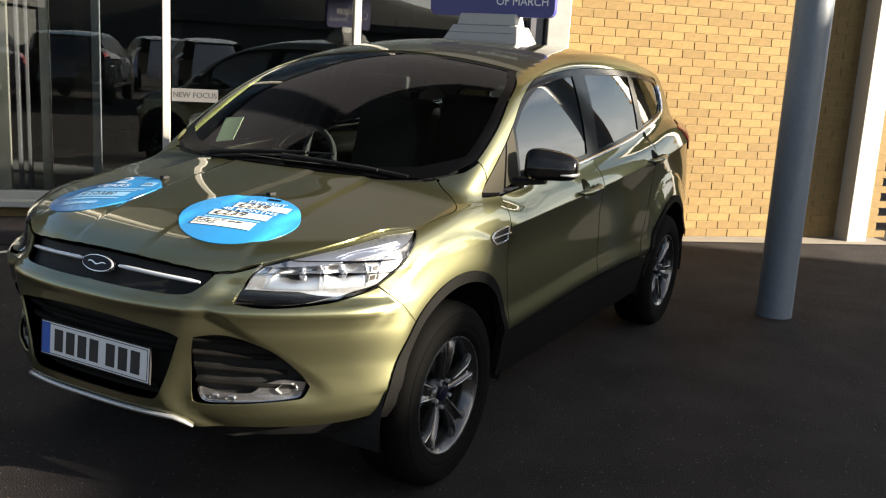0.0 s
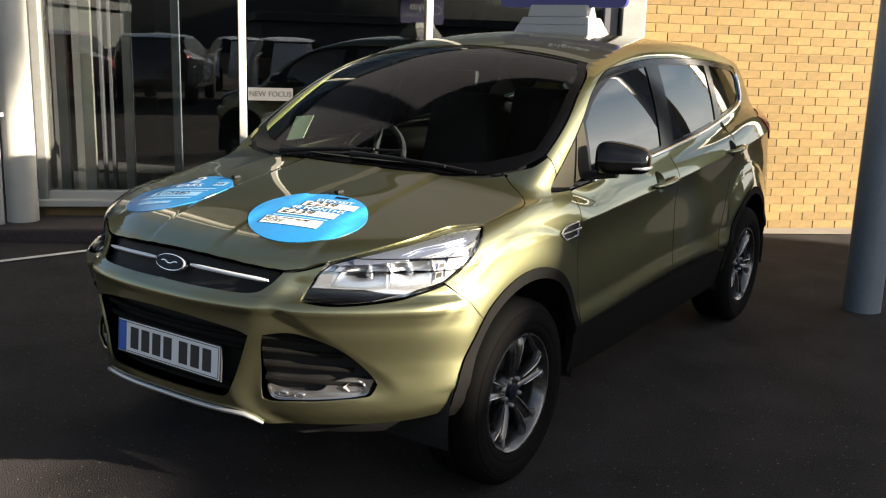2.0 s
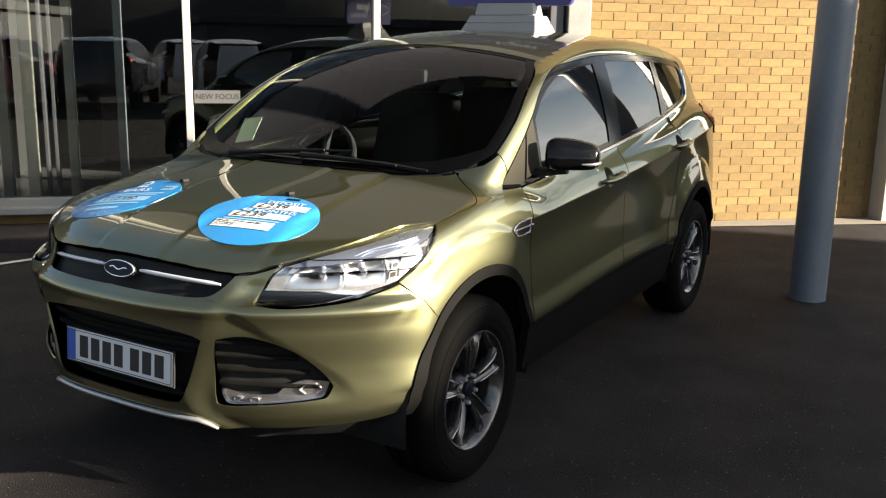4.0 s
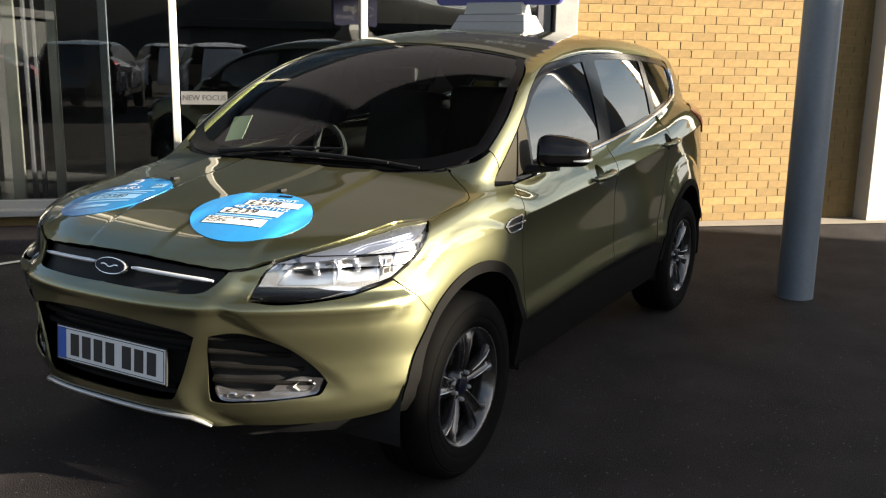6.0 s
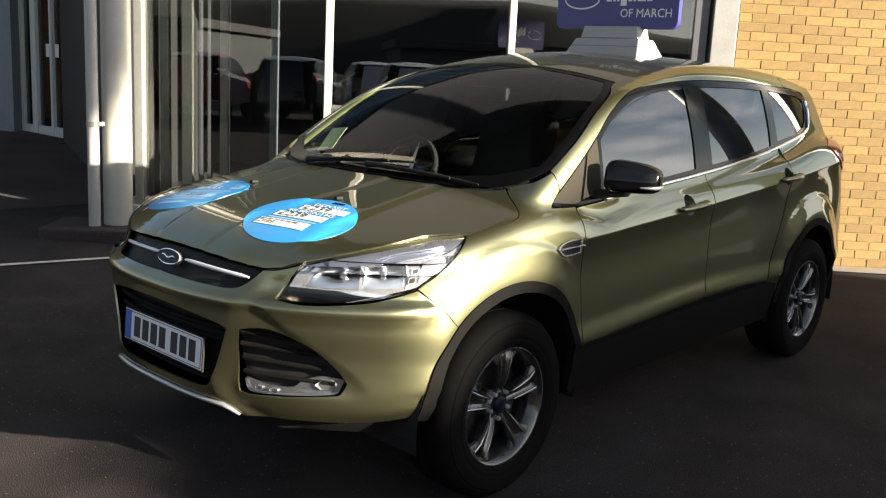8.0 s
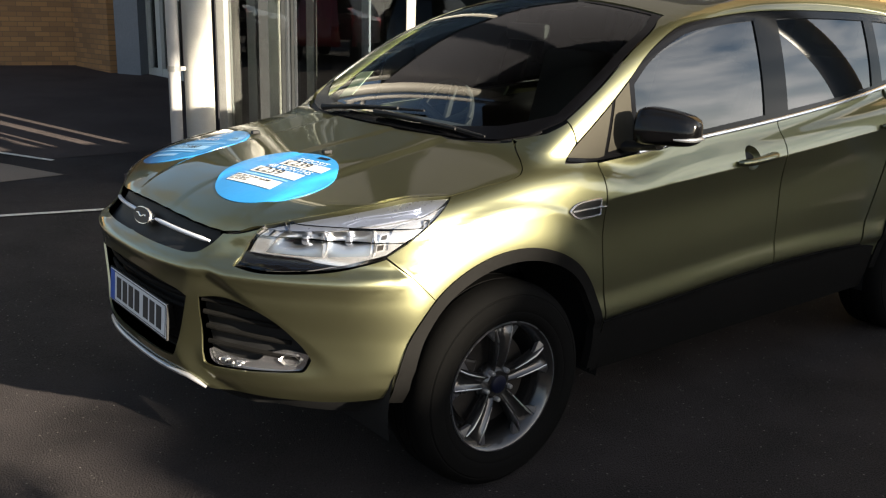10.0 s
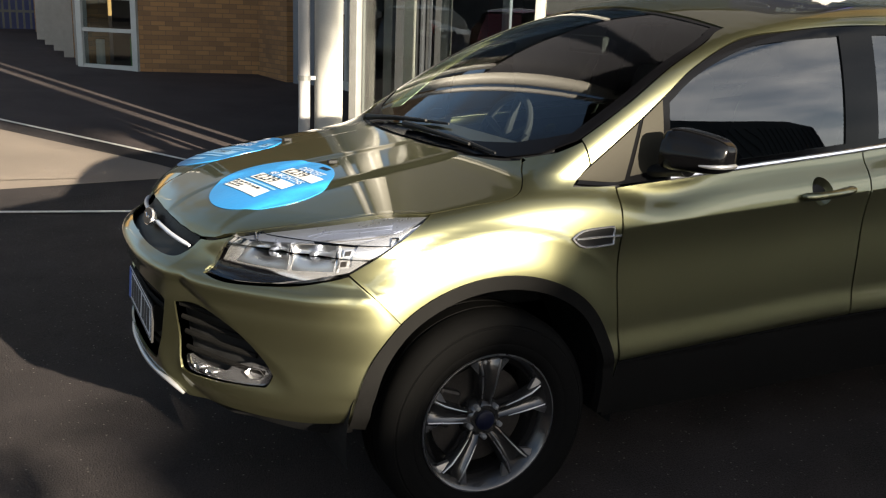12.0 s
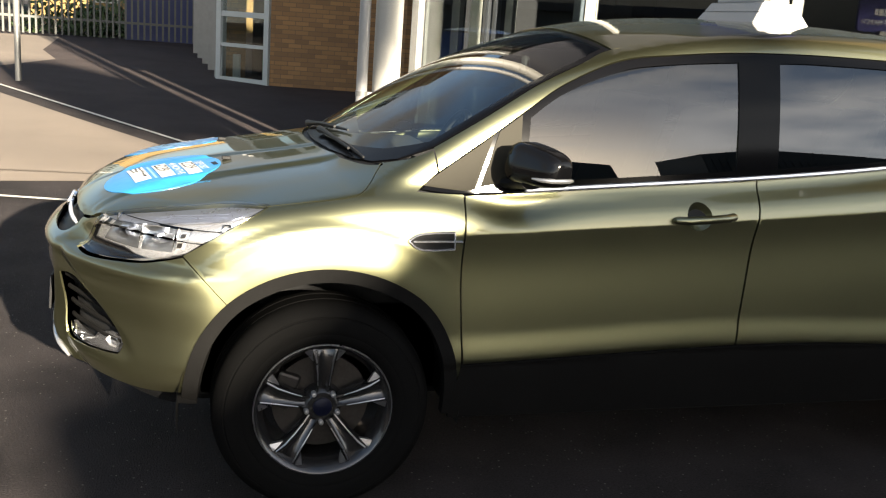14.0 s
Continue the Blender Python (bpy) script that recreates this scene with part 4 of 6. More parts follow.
BUMPER = smooth([(0.0, 0.798), (0.0, 0.798), (0.21, 0.797), (0.35, 0.799), (0.40, 0.820), (0.442, 0.861), (0.442, 0.861), (0.50, 0.867), (0.583, 0.8925), (0.583, 0.8925), (0.546, 0.853), (0.510, 0.783), (0.510, 0.783), (0.60, 0.776), (0.72, 0.781), (0.82, 0.790), (0.89, 0.806), (0.955, 0.826)], shut=False)
BUMPER += ARCH_FRONT + smooth([(0.95, 0.402), (0.80, 0.380), (0.60, 0.370), (0.45, 0.366), (0.38, 0.364), (0.38, 0.364), (0.33, 0.393), (0.2, 0.412), (0.0, 0.418), (0.0, 0.418)], shut=False) + [(0.0, 0.430), (0.0, 0.441)] + smooth(MOUTH, shut=False) + [(0.0, 0.708 + 0.006 * k) for k in range(1, 15)]
panel("front_bumper", pierced(shrink(BUMPER, 0.0012, lambda p: p[0] < 0.001), INTAKE), "polar", M_PAINT, car, cell=0.012, sides="both", skirt=0.007)
# dark inner skins behind the gaps
for k, (o, kind) in enumerate(((smooth([(0.45, 0.40), (0.45, 0.40), (0.45, 0.60), (0.37, 0.86), (0.32, 1.0), (0.32, 1.0), (1.4, 1.07), (2.4, 1.17), (2.4, 1.17), (2.4, 0.8), (2.4, 0.8), (2.2, 0.45), (2.2, 0.45)]), "side"), (smooth([(-0.45, 0.83), (-0.45, 0.83), (-0.2, 0.97), (0.1, 1.03), (0.33, 1.14), (0.33, 1.14), (0.40, 0.9), (0.40, 0.9), (0.3, 0.78), (0.0, 0.85), (-0.25, 0.76), (-0.25, 0.76)]), "side"))):
    both("inner_skin", o, kind, M_BLACK, car, off=-0.022, cell=0.05, skirt=0)
panel("bonnet_liner", [(x * 0.985 - 0.004, y * 0.985) for x, y in BONNET], "top", M_BLACK, car, off=-0.022, cell=0.05, skirt=0)
# black plastic skirts and arch trims
SILL = smooth([(0.41, 0.30), (0.41, 0.30), (0.42, 0.40), (0.436, 0.488), (0.436, 0.488), (0.9, 0.513), (1.41, 0.538), (1.8, 0.541), (2.1, 0.524), (2.25, 0.50), (2.25, 0.50), (2.25, 0.30), (2.25, 0.30)])
both("sill", SILL, "side", M_CLAD, car, off=0.004, cell=0.03)
SPLITTER = smooth([(0.0, 0.27), (0.0, 0.27), (0.5, 0.275), (0.96, 0.30), (0.96, 0.30), (0.945, 0.402), (0.80, 0.384), (0.60, 0.374), (0.45, 0.369), (0.38, 0.364), (0.38, 0.364), (0.33, 0.387), (0.2, 0.406), (0.0, 0.412), (0.0, 0.412)])
panel("lower_bumper", SPLITTER, "polar", M_BLACK, car, off=-0.045, cell=0.03, sides="both")
for cx in (0.0, WHEEL_BASE):
    ring = arch(cx, ARCH + 0.004, -4, 174, 44) + arch(cx, TRIM_IN, 174, -4, 44, 0.042)
    both("arch_trim", ring, "side", M_CLAD, car, off=0.007, cell=0.03, skirt=0.03)
# wheel wells and underbody
for cx in (0.0, WHEEL_BASE):
    for s in (-1, 1):
        bm = bmesh.new()
        prof = [(cx + (TRIM_IN + 0.02) * math.cos(radians(a)), HUB_Z + (TRIM_IN + 0.02) * math.sin(radians(a))) for a in range(-9, 190, 6)]
        rows = [[bm.verts.new((x, s * y, z)) for x, z in prof] for y in (0.86, 0.52)]
        for k in range(len(prof) - 1):
            bm.faces.new((rows[0][k], rows[0][k + 1], rows[1][k + 1], rows[1][k]))
        bm.faces.new(rows[1])
        part("wheel_well", bm, M_BLACK, car)
bm = bmesh.new()
box(bm, -0.40, 3.3, -0.52, 0.52, 0.24, 0.62, 0.03)
box(bm, 0.46, 2.2, -0.80, 0.80, 0.26, 0.50, 0.03)
part("underbody", bm, M_BLACK, car)

# glass
GLASS_F = smooth([(0.625, 1.088), (0.625, 1.088), (0.80, 1.092), (1.383, 1.138), (1.383, 1.138), (1.395, 1.30), (1.408, 1.497), (1.408, 1.497), (1.17, 1.477), (0.968, 1.446), (0.762, 1.364), (0.64, 1.28), (0.64, 1.28)])
GLASS_R = smooth([(1.545, 1.150), (1.545, 1.150), (1.94, 1.184), (2.245, 1.218), (2.245, 1.218), (2.262, 1.36), (2.275, 1.502), (2.275, 1.502), (2.0, 1.508), (1.7, 1.508), (1.572, 1.503), (1.572, 1.503), (1.555, 1.30)])
GLASS_Q = smooth([(2.345, 1.236), (2.345, 1.236), (2.70, 1.284), (2.81, 1.325), (2.868, 1.40), (2.872, 1.44), (2.83, 1.468), (2.6, 1.488), (2.36, 1.500), (2.36, 1.500), (2.352, 1.36)])
SURROUND = smooth([(0.285, 1.048), (0.285, 1.048), (0.44, 1.040), (0.80, 1.068), (1.46, 1.118), (1.94, 1.162), (2.33, 1.211), (2.75, 1.274), (2.862, 1.322), (2.908, 1.40), (2.912, 1.456), (2.866, 1.490), (2.6, 1.517), (2.25, 1.533), (2.0, 1.537), (1.7, 1.537), (1.41, 1.527), (1.17, 1.505), (0.968, 1.475), (0.762, 1.389), (0.62, 1.296), (0.525, 1.229)])
both("window_surround", pierced(SURROUND, GLASS_F, GLASS_R, GLASS_Q), "side", M_PILLAR, car, off=-0.002, cell=0.03, skirt=0.01)
for name, o in (("front_side_window", GLASS_F), ("rear_side_window", GLASS_R), ("quarter_window", GLASS_Q)):
    for ob in both(name, o, "side", M_GLASS, car, off=-0.007, cell=0.012, skirt=0.004):
        ob.visible_shadow = False
both("sail_panel", smooth([(0.288, 1.058), (0.288, 1.058), (0.415, 1.047), (0.455, 1.052), (0.455, 1.052), (0.516, 1.220), (0.516, 1.220), (0.34, 1.097)]), "side", M_SAIL, car, off=0.001, cell=0.02, skirt=0.004)
both("sail_panel", smooth([(0.475, 1.062), (0.475, 1.062), (0.60, 1.082), (0.60, 1.082), (0.612, 1.288), (0.612, 1.288), (0.535, 1.232), (0.535, 1.232)]), "side", M_SAIL, car, off=0.001, cell=0.02, skirt=0.004)
SCREEN_BASE = [(0.03, 0.0), (0.035, -0.14), (0.062, -0.31), (0.112, -0.48), (0.16, -0.60), (0.225, -0.69)]
pillar_edge = [(p.x - 0.004, p.y + 0.008) for p in on_body(smooth(RAIL_TOP[:5], shut=False), "side")]
SCREEN_L = SCREEN_BASE + pillar_edge + HEADER[::-1][:2] + [(0.952, 0.0)]
SCREEN = SCREEN_L + [(x, -y) for x, y in SCREEN_L[-2:0:-1]]
ws_in = []
for x, y in SCREEN:
    cx, cy = 0.52, 0.0
    ws_in.append((x + (0.045 if x < 0.3 else -0.02 if x > 0.9 else 0.0), y * 0.945))
screen = panel("windscreen", SCREEN, "top", M_SCREEN, car, off=-0.006, cell=0.02, skirt=0.004)
screen.visible_shadow = False
panel("windscreen_border", pierced(SCREEN, ws_in), "top", M_GLOSS, car, off=-0.003, cell=0.03, skirt=0.006)
panel("cowl", smooth([(0.0, 0.0), (0.04, -0.31), (0.09, -0.48), (0.13, -0.58), (0.21, -0.695), (0.26, -0.70), (0.19, -0.58), (0.14, -0.47), (0.09, -0.30), (0.065, 0.0), (0.09, 0.30), (0.14, 0.47), (0.19, 0.58), (0.26, 0.70), (0.21, 0.695), (0.13, 0.58), (0.09, 0.48), (0.04, 0.31)]), "top", M_BLACK, car, off=-0.012, cell=0.03)
panel("tailgate", smooth([(-0.55, 0.75), (-0.55, 0.75), (0.55, 0.75), (0.55, 0.75), (0.52, 1.15), (0.42, 1.5), (0.42, 1.5), (-0.42, 1.5), (-0.42, 1.5), (-0.52, 1.15)]), "rear", M_PAINT, car, cell=0.06)
panel("rear_bumper", smooth([(-0.60, 0.4), (-0.60, 0.4), (0.60, 0.4), (0.60, 0.4), (0.58, 0.74), (0.58, 0.74), (-0.58, 0.74), (-0.58, 0.74)]), "rear", M_PAINT, car, cell=0.06)
both("tail_lamp", smooth([(2.93, 1.205), (2.93, 1.205), (3.06, 1.235), (3.16, 1.232), (3.22, 1.16), (3.235, 1.06), (3.16, 1.07), (3.05, 1.14)]), "side", M_RED, car, off=0.006, cell=0.02)

# bright strips along the window line
for s in (-1, 1):
    bm = bmesh.new()
    line = on_body(smooth([(0.62, 1.052)] + BELT + [(2.75, 1.271), (2.862, 1.320), (2.908, 1.40), (2.912, 1.45)], shut=False), "side", 0.002)
    tube(bm, [Vector((p.x, p.y * -s, p.z)) for p in line], 0.009, 8, up=(0, 1, 0))
    part("window_strip", bm, M_CHROME, car, "bright chrome strip", True)

# front grille, emblem, plate, lower mouth
GRILLE = smooth([(0.0, 0.794), (0.0, 0.794), (0.21, 0.793), (0.36, 0.795), (0.405, 0.817), (0.447, 0.865), (0.447, 0.865), (0.30, 0.874), (0.15, 0.883), (0.0, 0.887), (0.0, 0.887)])
panel("upper_grille", pierced(GRILLE), "polar", M_BLACK, car, off=-0.026, cell=0.025, sides="both", skirt=-0.020)
for s in (-1, 1):
    bm = bmesh.new()
    line = on_body([(0.086 + 0.031 * k, 0.846 - 0.0004 * k - 0.00008 * k * k) for k in range(11)], "polar", -0.004)
    tube(bm, [Vector((p.x, -s * p.y, p.z)) for p in line], [0.005] + [0.0072] * 9 + [0.004], 10, flat=0.95)
    part("grille_bar", bm, M_BAR, car, "chrome bar", True)
nose = on_body([(0.0, 0.842)], "polar", 0.0)[0]
emblem = new("emblem")
emblem.parent = car
emblem.matrix_basis = pose(nose.x - 0.006, 0, 0.842, 68, 0, -90)
oval = [(math.cos(2 * math.pi * k / 40), math.sin(2 * math.pi * k / 40)) for k in range(40)]
bm = bmesh.new()
prism(bm, [(x * 0.068, y * 0.027) for x, y in oval], -0.012, 0.004)
part("emblem_rim", bm, M_CHROME, emblem, "chrome oval rim")
bm = bmesh.new()
prism(bm, [(x * 0.0652, y * 0.0245) for x, y in oval], 0.0, 0.006)
part("emblem_face", bm, M_EMBLEM, emblem, "dark navy oval")
bm = bmesh.new()
tube(bm, [(-0.040 + 0.004 * k, 0.004 * math.sin(k * 0.45), 0.0064) for k in range(21)], [0.0012] + [0.0026] * 19 + [0.0012], 6)
part("emblem_mark", bm, M_CHROME, emblem, "raised chrome scroll")
panel("lower_grille", pierced(smooth([(0.0, 0.446), (0.0, 0.446), (0.24, 0.446), (0.285, 0.46), (0.325, 0.56), (0.36, 0.672), (0.36, 0.672), (0.15, 0.709), (0.0, 0.714), (0.0, 0.714)])), "polar", M_BLACK, car, off=-0.055, cell=0.03, sides="both", skirt=-0.048)
for z0, w in ((0.655, 0.335), (0.615, 0.32), (0.49, 0.27)):
    bm = bmesh.new()
    line = on_body([(-w + 2 * w * k / 16, z0) for k in range(17)], "polar", -0.032)
    tube(bm, line, 0.008, 8, flat=1.3)
    part("grille_slat", bm, M_CLAD, car)
plate = new("number_plate")
plate.parent = car
plate.matrix_basis = pose(-0.874, -0.022, 0.562, 86, 0, -90)
# black surround added so that the plate's sunlit side edge stays dark
bm = bmesh.new()
box(bm, -0.2545, 0.2545, -0.060, 0.060, -0.006, 0.0012, 0.0008)
part("plate_holder", bm, M_BLACK, plate, "black surround added to hide the plate's sunlit edge")
bm = bmesh.new()
box(bm, -0.25, 0.25, -0.0555, 0.0555, 0.0005, 0.002, 0.0004)
part("plate", bm, M_PLATE, plate, "white plate")
bm = bmesh.new()
box(bm, -0.248, -0.208, -0.053, 0.053, 0.002, 0.0035)
part("plate_band", bm, M_PLATE_BLUE, plate, "blue band")
for k in range(7):
    x = -0.165 + 0.056 * k + (0.02 if k > 3 else 0)
    bm = bmesh.new()
    box(bm, x - 0.020, x + 0.020, -0.037, 0.037, 0.002, 0.0035)
    part("plate_bar", bm, M_INK, plate, "black bar in place of a character")
bm = bmesh.new()
rim = [(-0.244, -0.050), (0.244, -0.050), (0.244, 0.050), (-0.244, 0.050)]
for a, b in zip(rim, rim[1:] + rim[:1]):
    tube(bm, [(a[0], a[1], 0.0025), (b[0], b[1], 0.0025)], 0.0012, 6)
part("plate_edge", bm, M_INK, plate)
bm = bmesh.new()
box(bm, -0.868, -0.79, -0.2, 0.2, 0.51, 0.60)
part("plate_mount", bm, M_BLACK, car)
# silver lip under the mouth
bm = bmesh.new()
line = on_body([(-0.385, 0.372), (-0.36, 0.388)] + [(-0.33 + 0.033 * k, 0.402 + 0.008 * math.cos(radians(9 * (k - 10)))) for k in range(21)] + [(0.36, 0.388), (0.385, 0.372)], "polar", 0.006)
tube(bm, line, [0.005, 0.008] + [0.009] * 21 + [0.008, 0.005], 10, flat=0.9)
part("skid_lip", bm, M_SILVER, car, "silver lip", True)

# side intakes with fog lamps
for side in ("left", "right"):
    s = 1 if side == "left" else -1
    intake = panel("side_intake", pierced(smooth([(p[0], p[1]) for p in INTAKE[::4]])), "polar", M_BLACK, car, off=-0.045, cell=0.02, sides=side, skirt=-0.040)
    for k in range(4):
        z0 = 0.655 - 0.045 * k
        w0, w1 = 0.388, (0.575, 0.635, 0.672, 0.70)[k]
        bm = bmesh.new()
        line = on_body([(w0 + (w1 - w0) * i / 8, z0 - 0.012 * i / 8) for i in range(9)], "polar", -0.024)
        tube(bm, [Vector((p.x, s * p.y, p.z)) for p in line], 0.006, 8, flat=1.4)
        part("intake_slat", bm, M_CLAD, intake)
    FOG = smooth([(0.40, 0.498), (0.46, 0.489), (0.56, 0.490), (0.60, 0.515), (0.66, 0.530), (0.73, 0.523), (0.73, 0.523), (0.712, 0.484), (0.68, 0.475), (0.60, 0.466), (0.50, 0.458), (0.42, 0.456)])
    fog = panel("fog_lamp", pierced(FOG), "polar", M_FOG, car, off=-0.022, cell=0.02, sides=side, skirt=0.012, label="chrome-lined fog lamp")
    ob = panel("lens", pierced(FOG), "polar", M_LENS, fog, off=-0.012, cell=0.02, sides=side, skirt=0.008)
    ob.visible_shadow = False
    for a, z0, r in ((0.672, 0.502, 0.024), (0.50, 0.474, 0.010), (0.45, 0.475, 0.009)):
        c = on_body([(a, z0)], "polar", -0.022)[0]
        bm = bmesh.new()
        lathe(bm, [(r, -0.010), (r * 0.9, -0.006), (r * 0.6, 0.010), (0.003, 0.016)], 6 if r > 0.02 else 20)
        bmesh.ops.transform(bm, verts=bm.verts, matrix=Matrix.Translation((c.x, s * c.y, c.z)) @ Matrix.Rotation(math.atan2(-s * math.sin(a), -math.cos(a)) + math.pi / 2, 4, "Z") @ Matrix.Diagonal((1.5, 1, 0.75, 1)))
        part("reflector", bm, M_BOWL, fog, "", r < 0.02)

# head lamps
def lamp_dish(name, quad, depth, mat, parent, s, nu=18, nv=10, base=0.016):
    """A faceted reflector sunk behind the lens, between four corners given as (round, up)."""
    q = [np.array(p) for p in quad]
    at, down = [], []
    for j in range(nv + 1):
        for i in range(nu + 1):
            u, v = i / nu, j / nv
            at.append((q[0] * (1 - u) + q[1] * u) * (1 - v) + (q[3] * (1 - u) + q[2] * u) * v)
            down.append(base + depth * ((1 - (2 * u - 1) ** 2) * (1 - (2 * v**3.2 - 1) ** 2)) ** 0.7 * (0.94 + 0.06 * math.cos(14 * u)))
    pos, nor, _ = cast(np.array(at), "polar")
    pos = pos - nor * np.array(down)[:, None]
    bm = bmesh.new()
    vs = [bm.verts.new((p[0], s * p[1], p[2])) for p in pos]
    for j in range(nv):
        for i in range(nu):
            k = j * (nu + 1) + i
            bm.faces.new((vs[k], vs[k + 1], vs[k + nu + 2], vs[k + nu + 1]))
    return part(name, bm, mat, parent, "fluted chrome reflector", True)


CELL_IN = [(0.588, 0.822), (0.764, 0.821), (0.770, 0.901), (0.644, 0.894)]
CELL_OUT = [(0.780, 0.822), (0.904, 0.832), (0.916, 0.914), (0.784, 0.903)]
for side in ("left", "right"):
    s = 1 if side == "left" else -1
    lamp = panel("head_lamp", pierced(shrink(LAMP, -0.003)), "polar", M_LAMP, car, off=-0.085, cell=0.02, sides=side, skirt=-0.084, label="clear head lamp with chrome reflectors")
    ob = panel("lens", pierced(shrink(LAMP, -0.004)), "polar", M_LENS, lamp, off=0.003, cell=0.018, sides=side, skirt=0.006)
    ob.visible_shadow = False
    panel("lamp_bezel", pierced(shrink(LAMP, 0.004), CELL_IN, CELL_OUT), "polar", M_LAMP, lamp, off=-0.016, cell=0.03, sides=side, skirt=0.004, label="bright bezel round the reflectors")
    for cell, deep in ((CELL_IN, 0.030), (CELL_OUT, 0.027)):
        lamp_dish("reflector", cell, deep, M_BOWL, lamp, s)
    # bulbs in their holders
    for a, z0, r in ((0.712, 0.866, 0.012), (0.842, 0.872, 0.011)):
        c = on_body([(a, z0)], "polar", -0.038)[0]
        out = Vector((-math.cos(a), -math.sin(a), 0))
        bm = bmesh.new()
        tube(bm, [Vector((c.x, s * c.y, c.z)), Vector((c.x + out.x * 0.022, s * (c.y + out.y * 0.022), c.z)), Vector((c.x + out.x * 0.026, s * (c.y + out.y * 0.026), c.z))], [r, r, r * 0.7], 14)
        part("bulb", bm, M_VISOR, lamp, "", True)
    # bowed bright wall between the two reflectors, and the post outboard of them
    for a0, bow, z0, z1, r in ((0.768, 0.014, 0.818, 0.904, 0.0036), (0.916, 0.006, 0.832, 0.914, 0.0055)):
        bm = bmesh.new()
        line = on_body([(a0 + bow * math.sin(math.pi * k / 10), z0 + (z1 - z0) * k / 10) for k in range(11)], "polar", -0.019)
        tube(bm, [Vector((p.x, s * p.y, p.z)) for p in line], r, 8, up=(1, 0, 0))
        part("divider", bm, M_CHROME, lamp, "bright curved wall", True)
    panel("lamp_visor", pierced(smooth([(0.60, 0.894), (0.60, 0.894), (0.70, 0.918), (0.85, 0.945), (1.02, 0.970), (1.165, 0.978), (1.165, 0.978), (1.08, 0.949), (1.0, 0.936), (0.89, 0.919), (0.80, 0.905), (0.70, 0.896), (0.60, 0.893)])), "polar", M_VISOR, lamp, off=-0.006, cell=0.02, sides=side, skirt=0.008, label="smooth blue-grey visor")
    for f in (0.3, 0.6):
        bm = bmesh.new()
        line = on_body(smooth([(0.80 + 0.06 * f, 0.924 - 0.010 * f), (0.88, 0.942 - 0.018 * f), (0.96, 0.954 - 0.022 * f), (1.06, 0.966 - 0.022 * f)], shut=False), "polar", -0.005)
        tube(bm, [Vector((p.x, s * p.y, p.z)) for p in line], 0.0010, 6)
        part("visor_rib", bm, M_VISOR, lamp)
    panel("lamp_base", pierced(smooth([(0.516, 0.793), (0.516, 0.793), (0.604, 0.788), (0.72, 0.793), (0.82, 0.802), (0.82, 0.802), (0.76, 0.806), (0.70, 0.814), (0.66, 0.815), (0.528, 0.818), (0.528, 0.818)])), "polar", M_GLOSS, lamp, off=-0.007, cell=0.02, sides=side, skirt=0.012, label="black lower trim")
    panel("side_reflector", pierced(smooth([(0.958, 0.850), (0.958, 0.850), (0.985, 0.866), (1.055, 0.915), (1.115, 0.954), (1.115, 0.954), (1.02, 0.930), (0.975, 0.915), (0.975, 0.915), (0.962, 0.885)])), "polar", M_LAMP, lamp, off=-0.010, cell=0.02, sides=side, skirt=0.008)
    for a0, z0 in ((0.922, 0.843), (0.932, 0.874)):
        square = [(a0, z0), (a0 + 0.026, z0 + 0.005), (a0 + 0.030, z0 + 0.029), (a0 + 0.004, z0 + 0.024)]
        cell = panel("marker_cell", square, "polar", M_CHROME, lamp, off=-0.009, cell=0.02, sides=side, skirt=0.006)
        panel("marker_face", shrink(square, 0.0045), "polar", M_DISC, lamp, off=-0.0075, cell=0.02, sides=side, skirt=0.001)

# wing vents
for side in ("left", "right"):
    s = 1 if side == "left" else -1
    VENT = smooth([(0.236, 0.897), (0.262, 0.914), (0.30, 0.922), (0.382, 0.925), (0.382, 0.925), (0.386, 0.872), (0.386, 0.872), (0.30, 0.868), (0.262, 0.876)])
    vent = panel("wing_vent", VENT, "side", M_BLACK, car, off=0.002, cell=0.02, sides=side, skirt=0.004)
    for run in (VENT, [(0.25, 0.895), (0.33, 0.8975), (0.41, 0.898)]):
        bm = bmesh.new()
        line = [Vector((p.x, s * p.y, p.z)) for p in on_body(run, "side", 0.005)]
        tube(bm, line + (line[:1] if run is VENT else []), 0.0036, 6, up=(0, 1, 0), caps=run is not VENT)
        part("vent_bar", bm, M_CHROME, vent, "chrome bar", True)

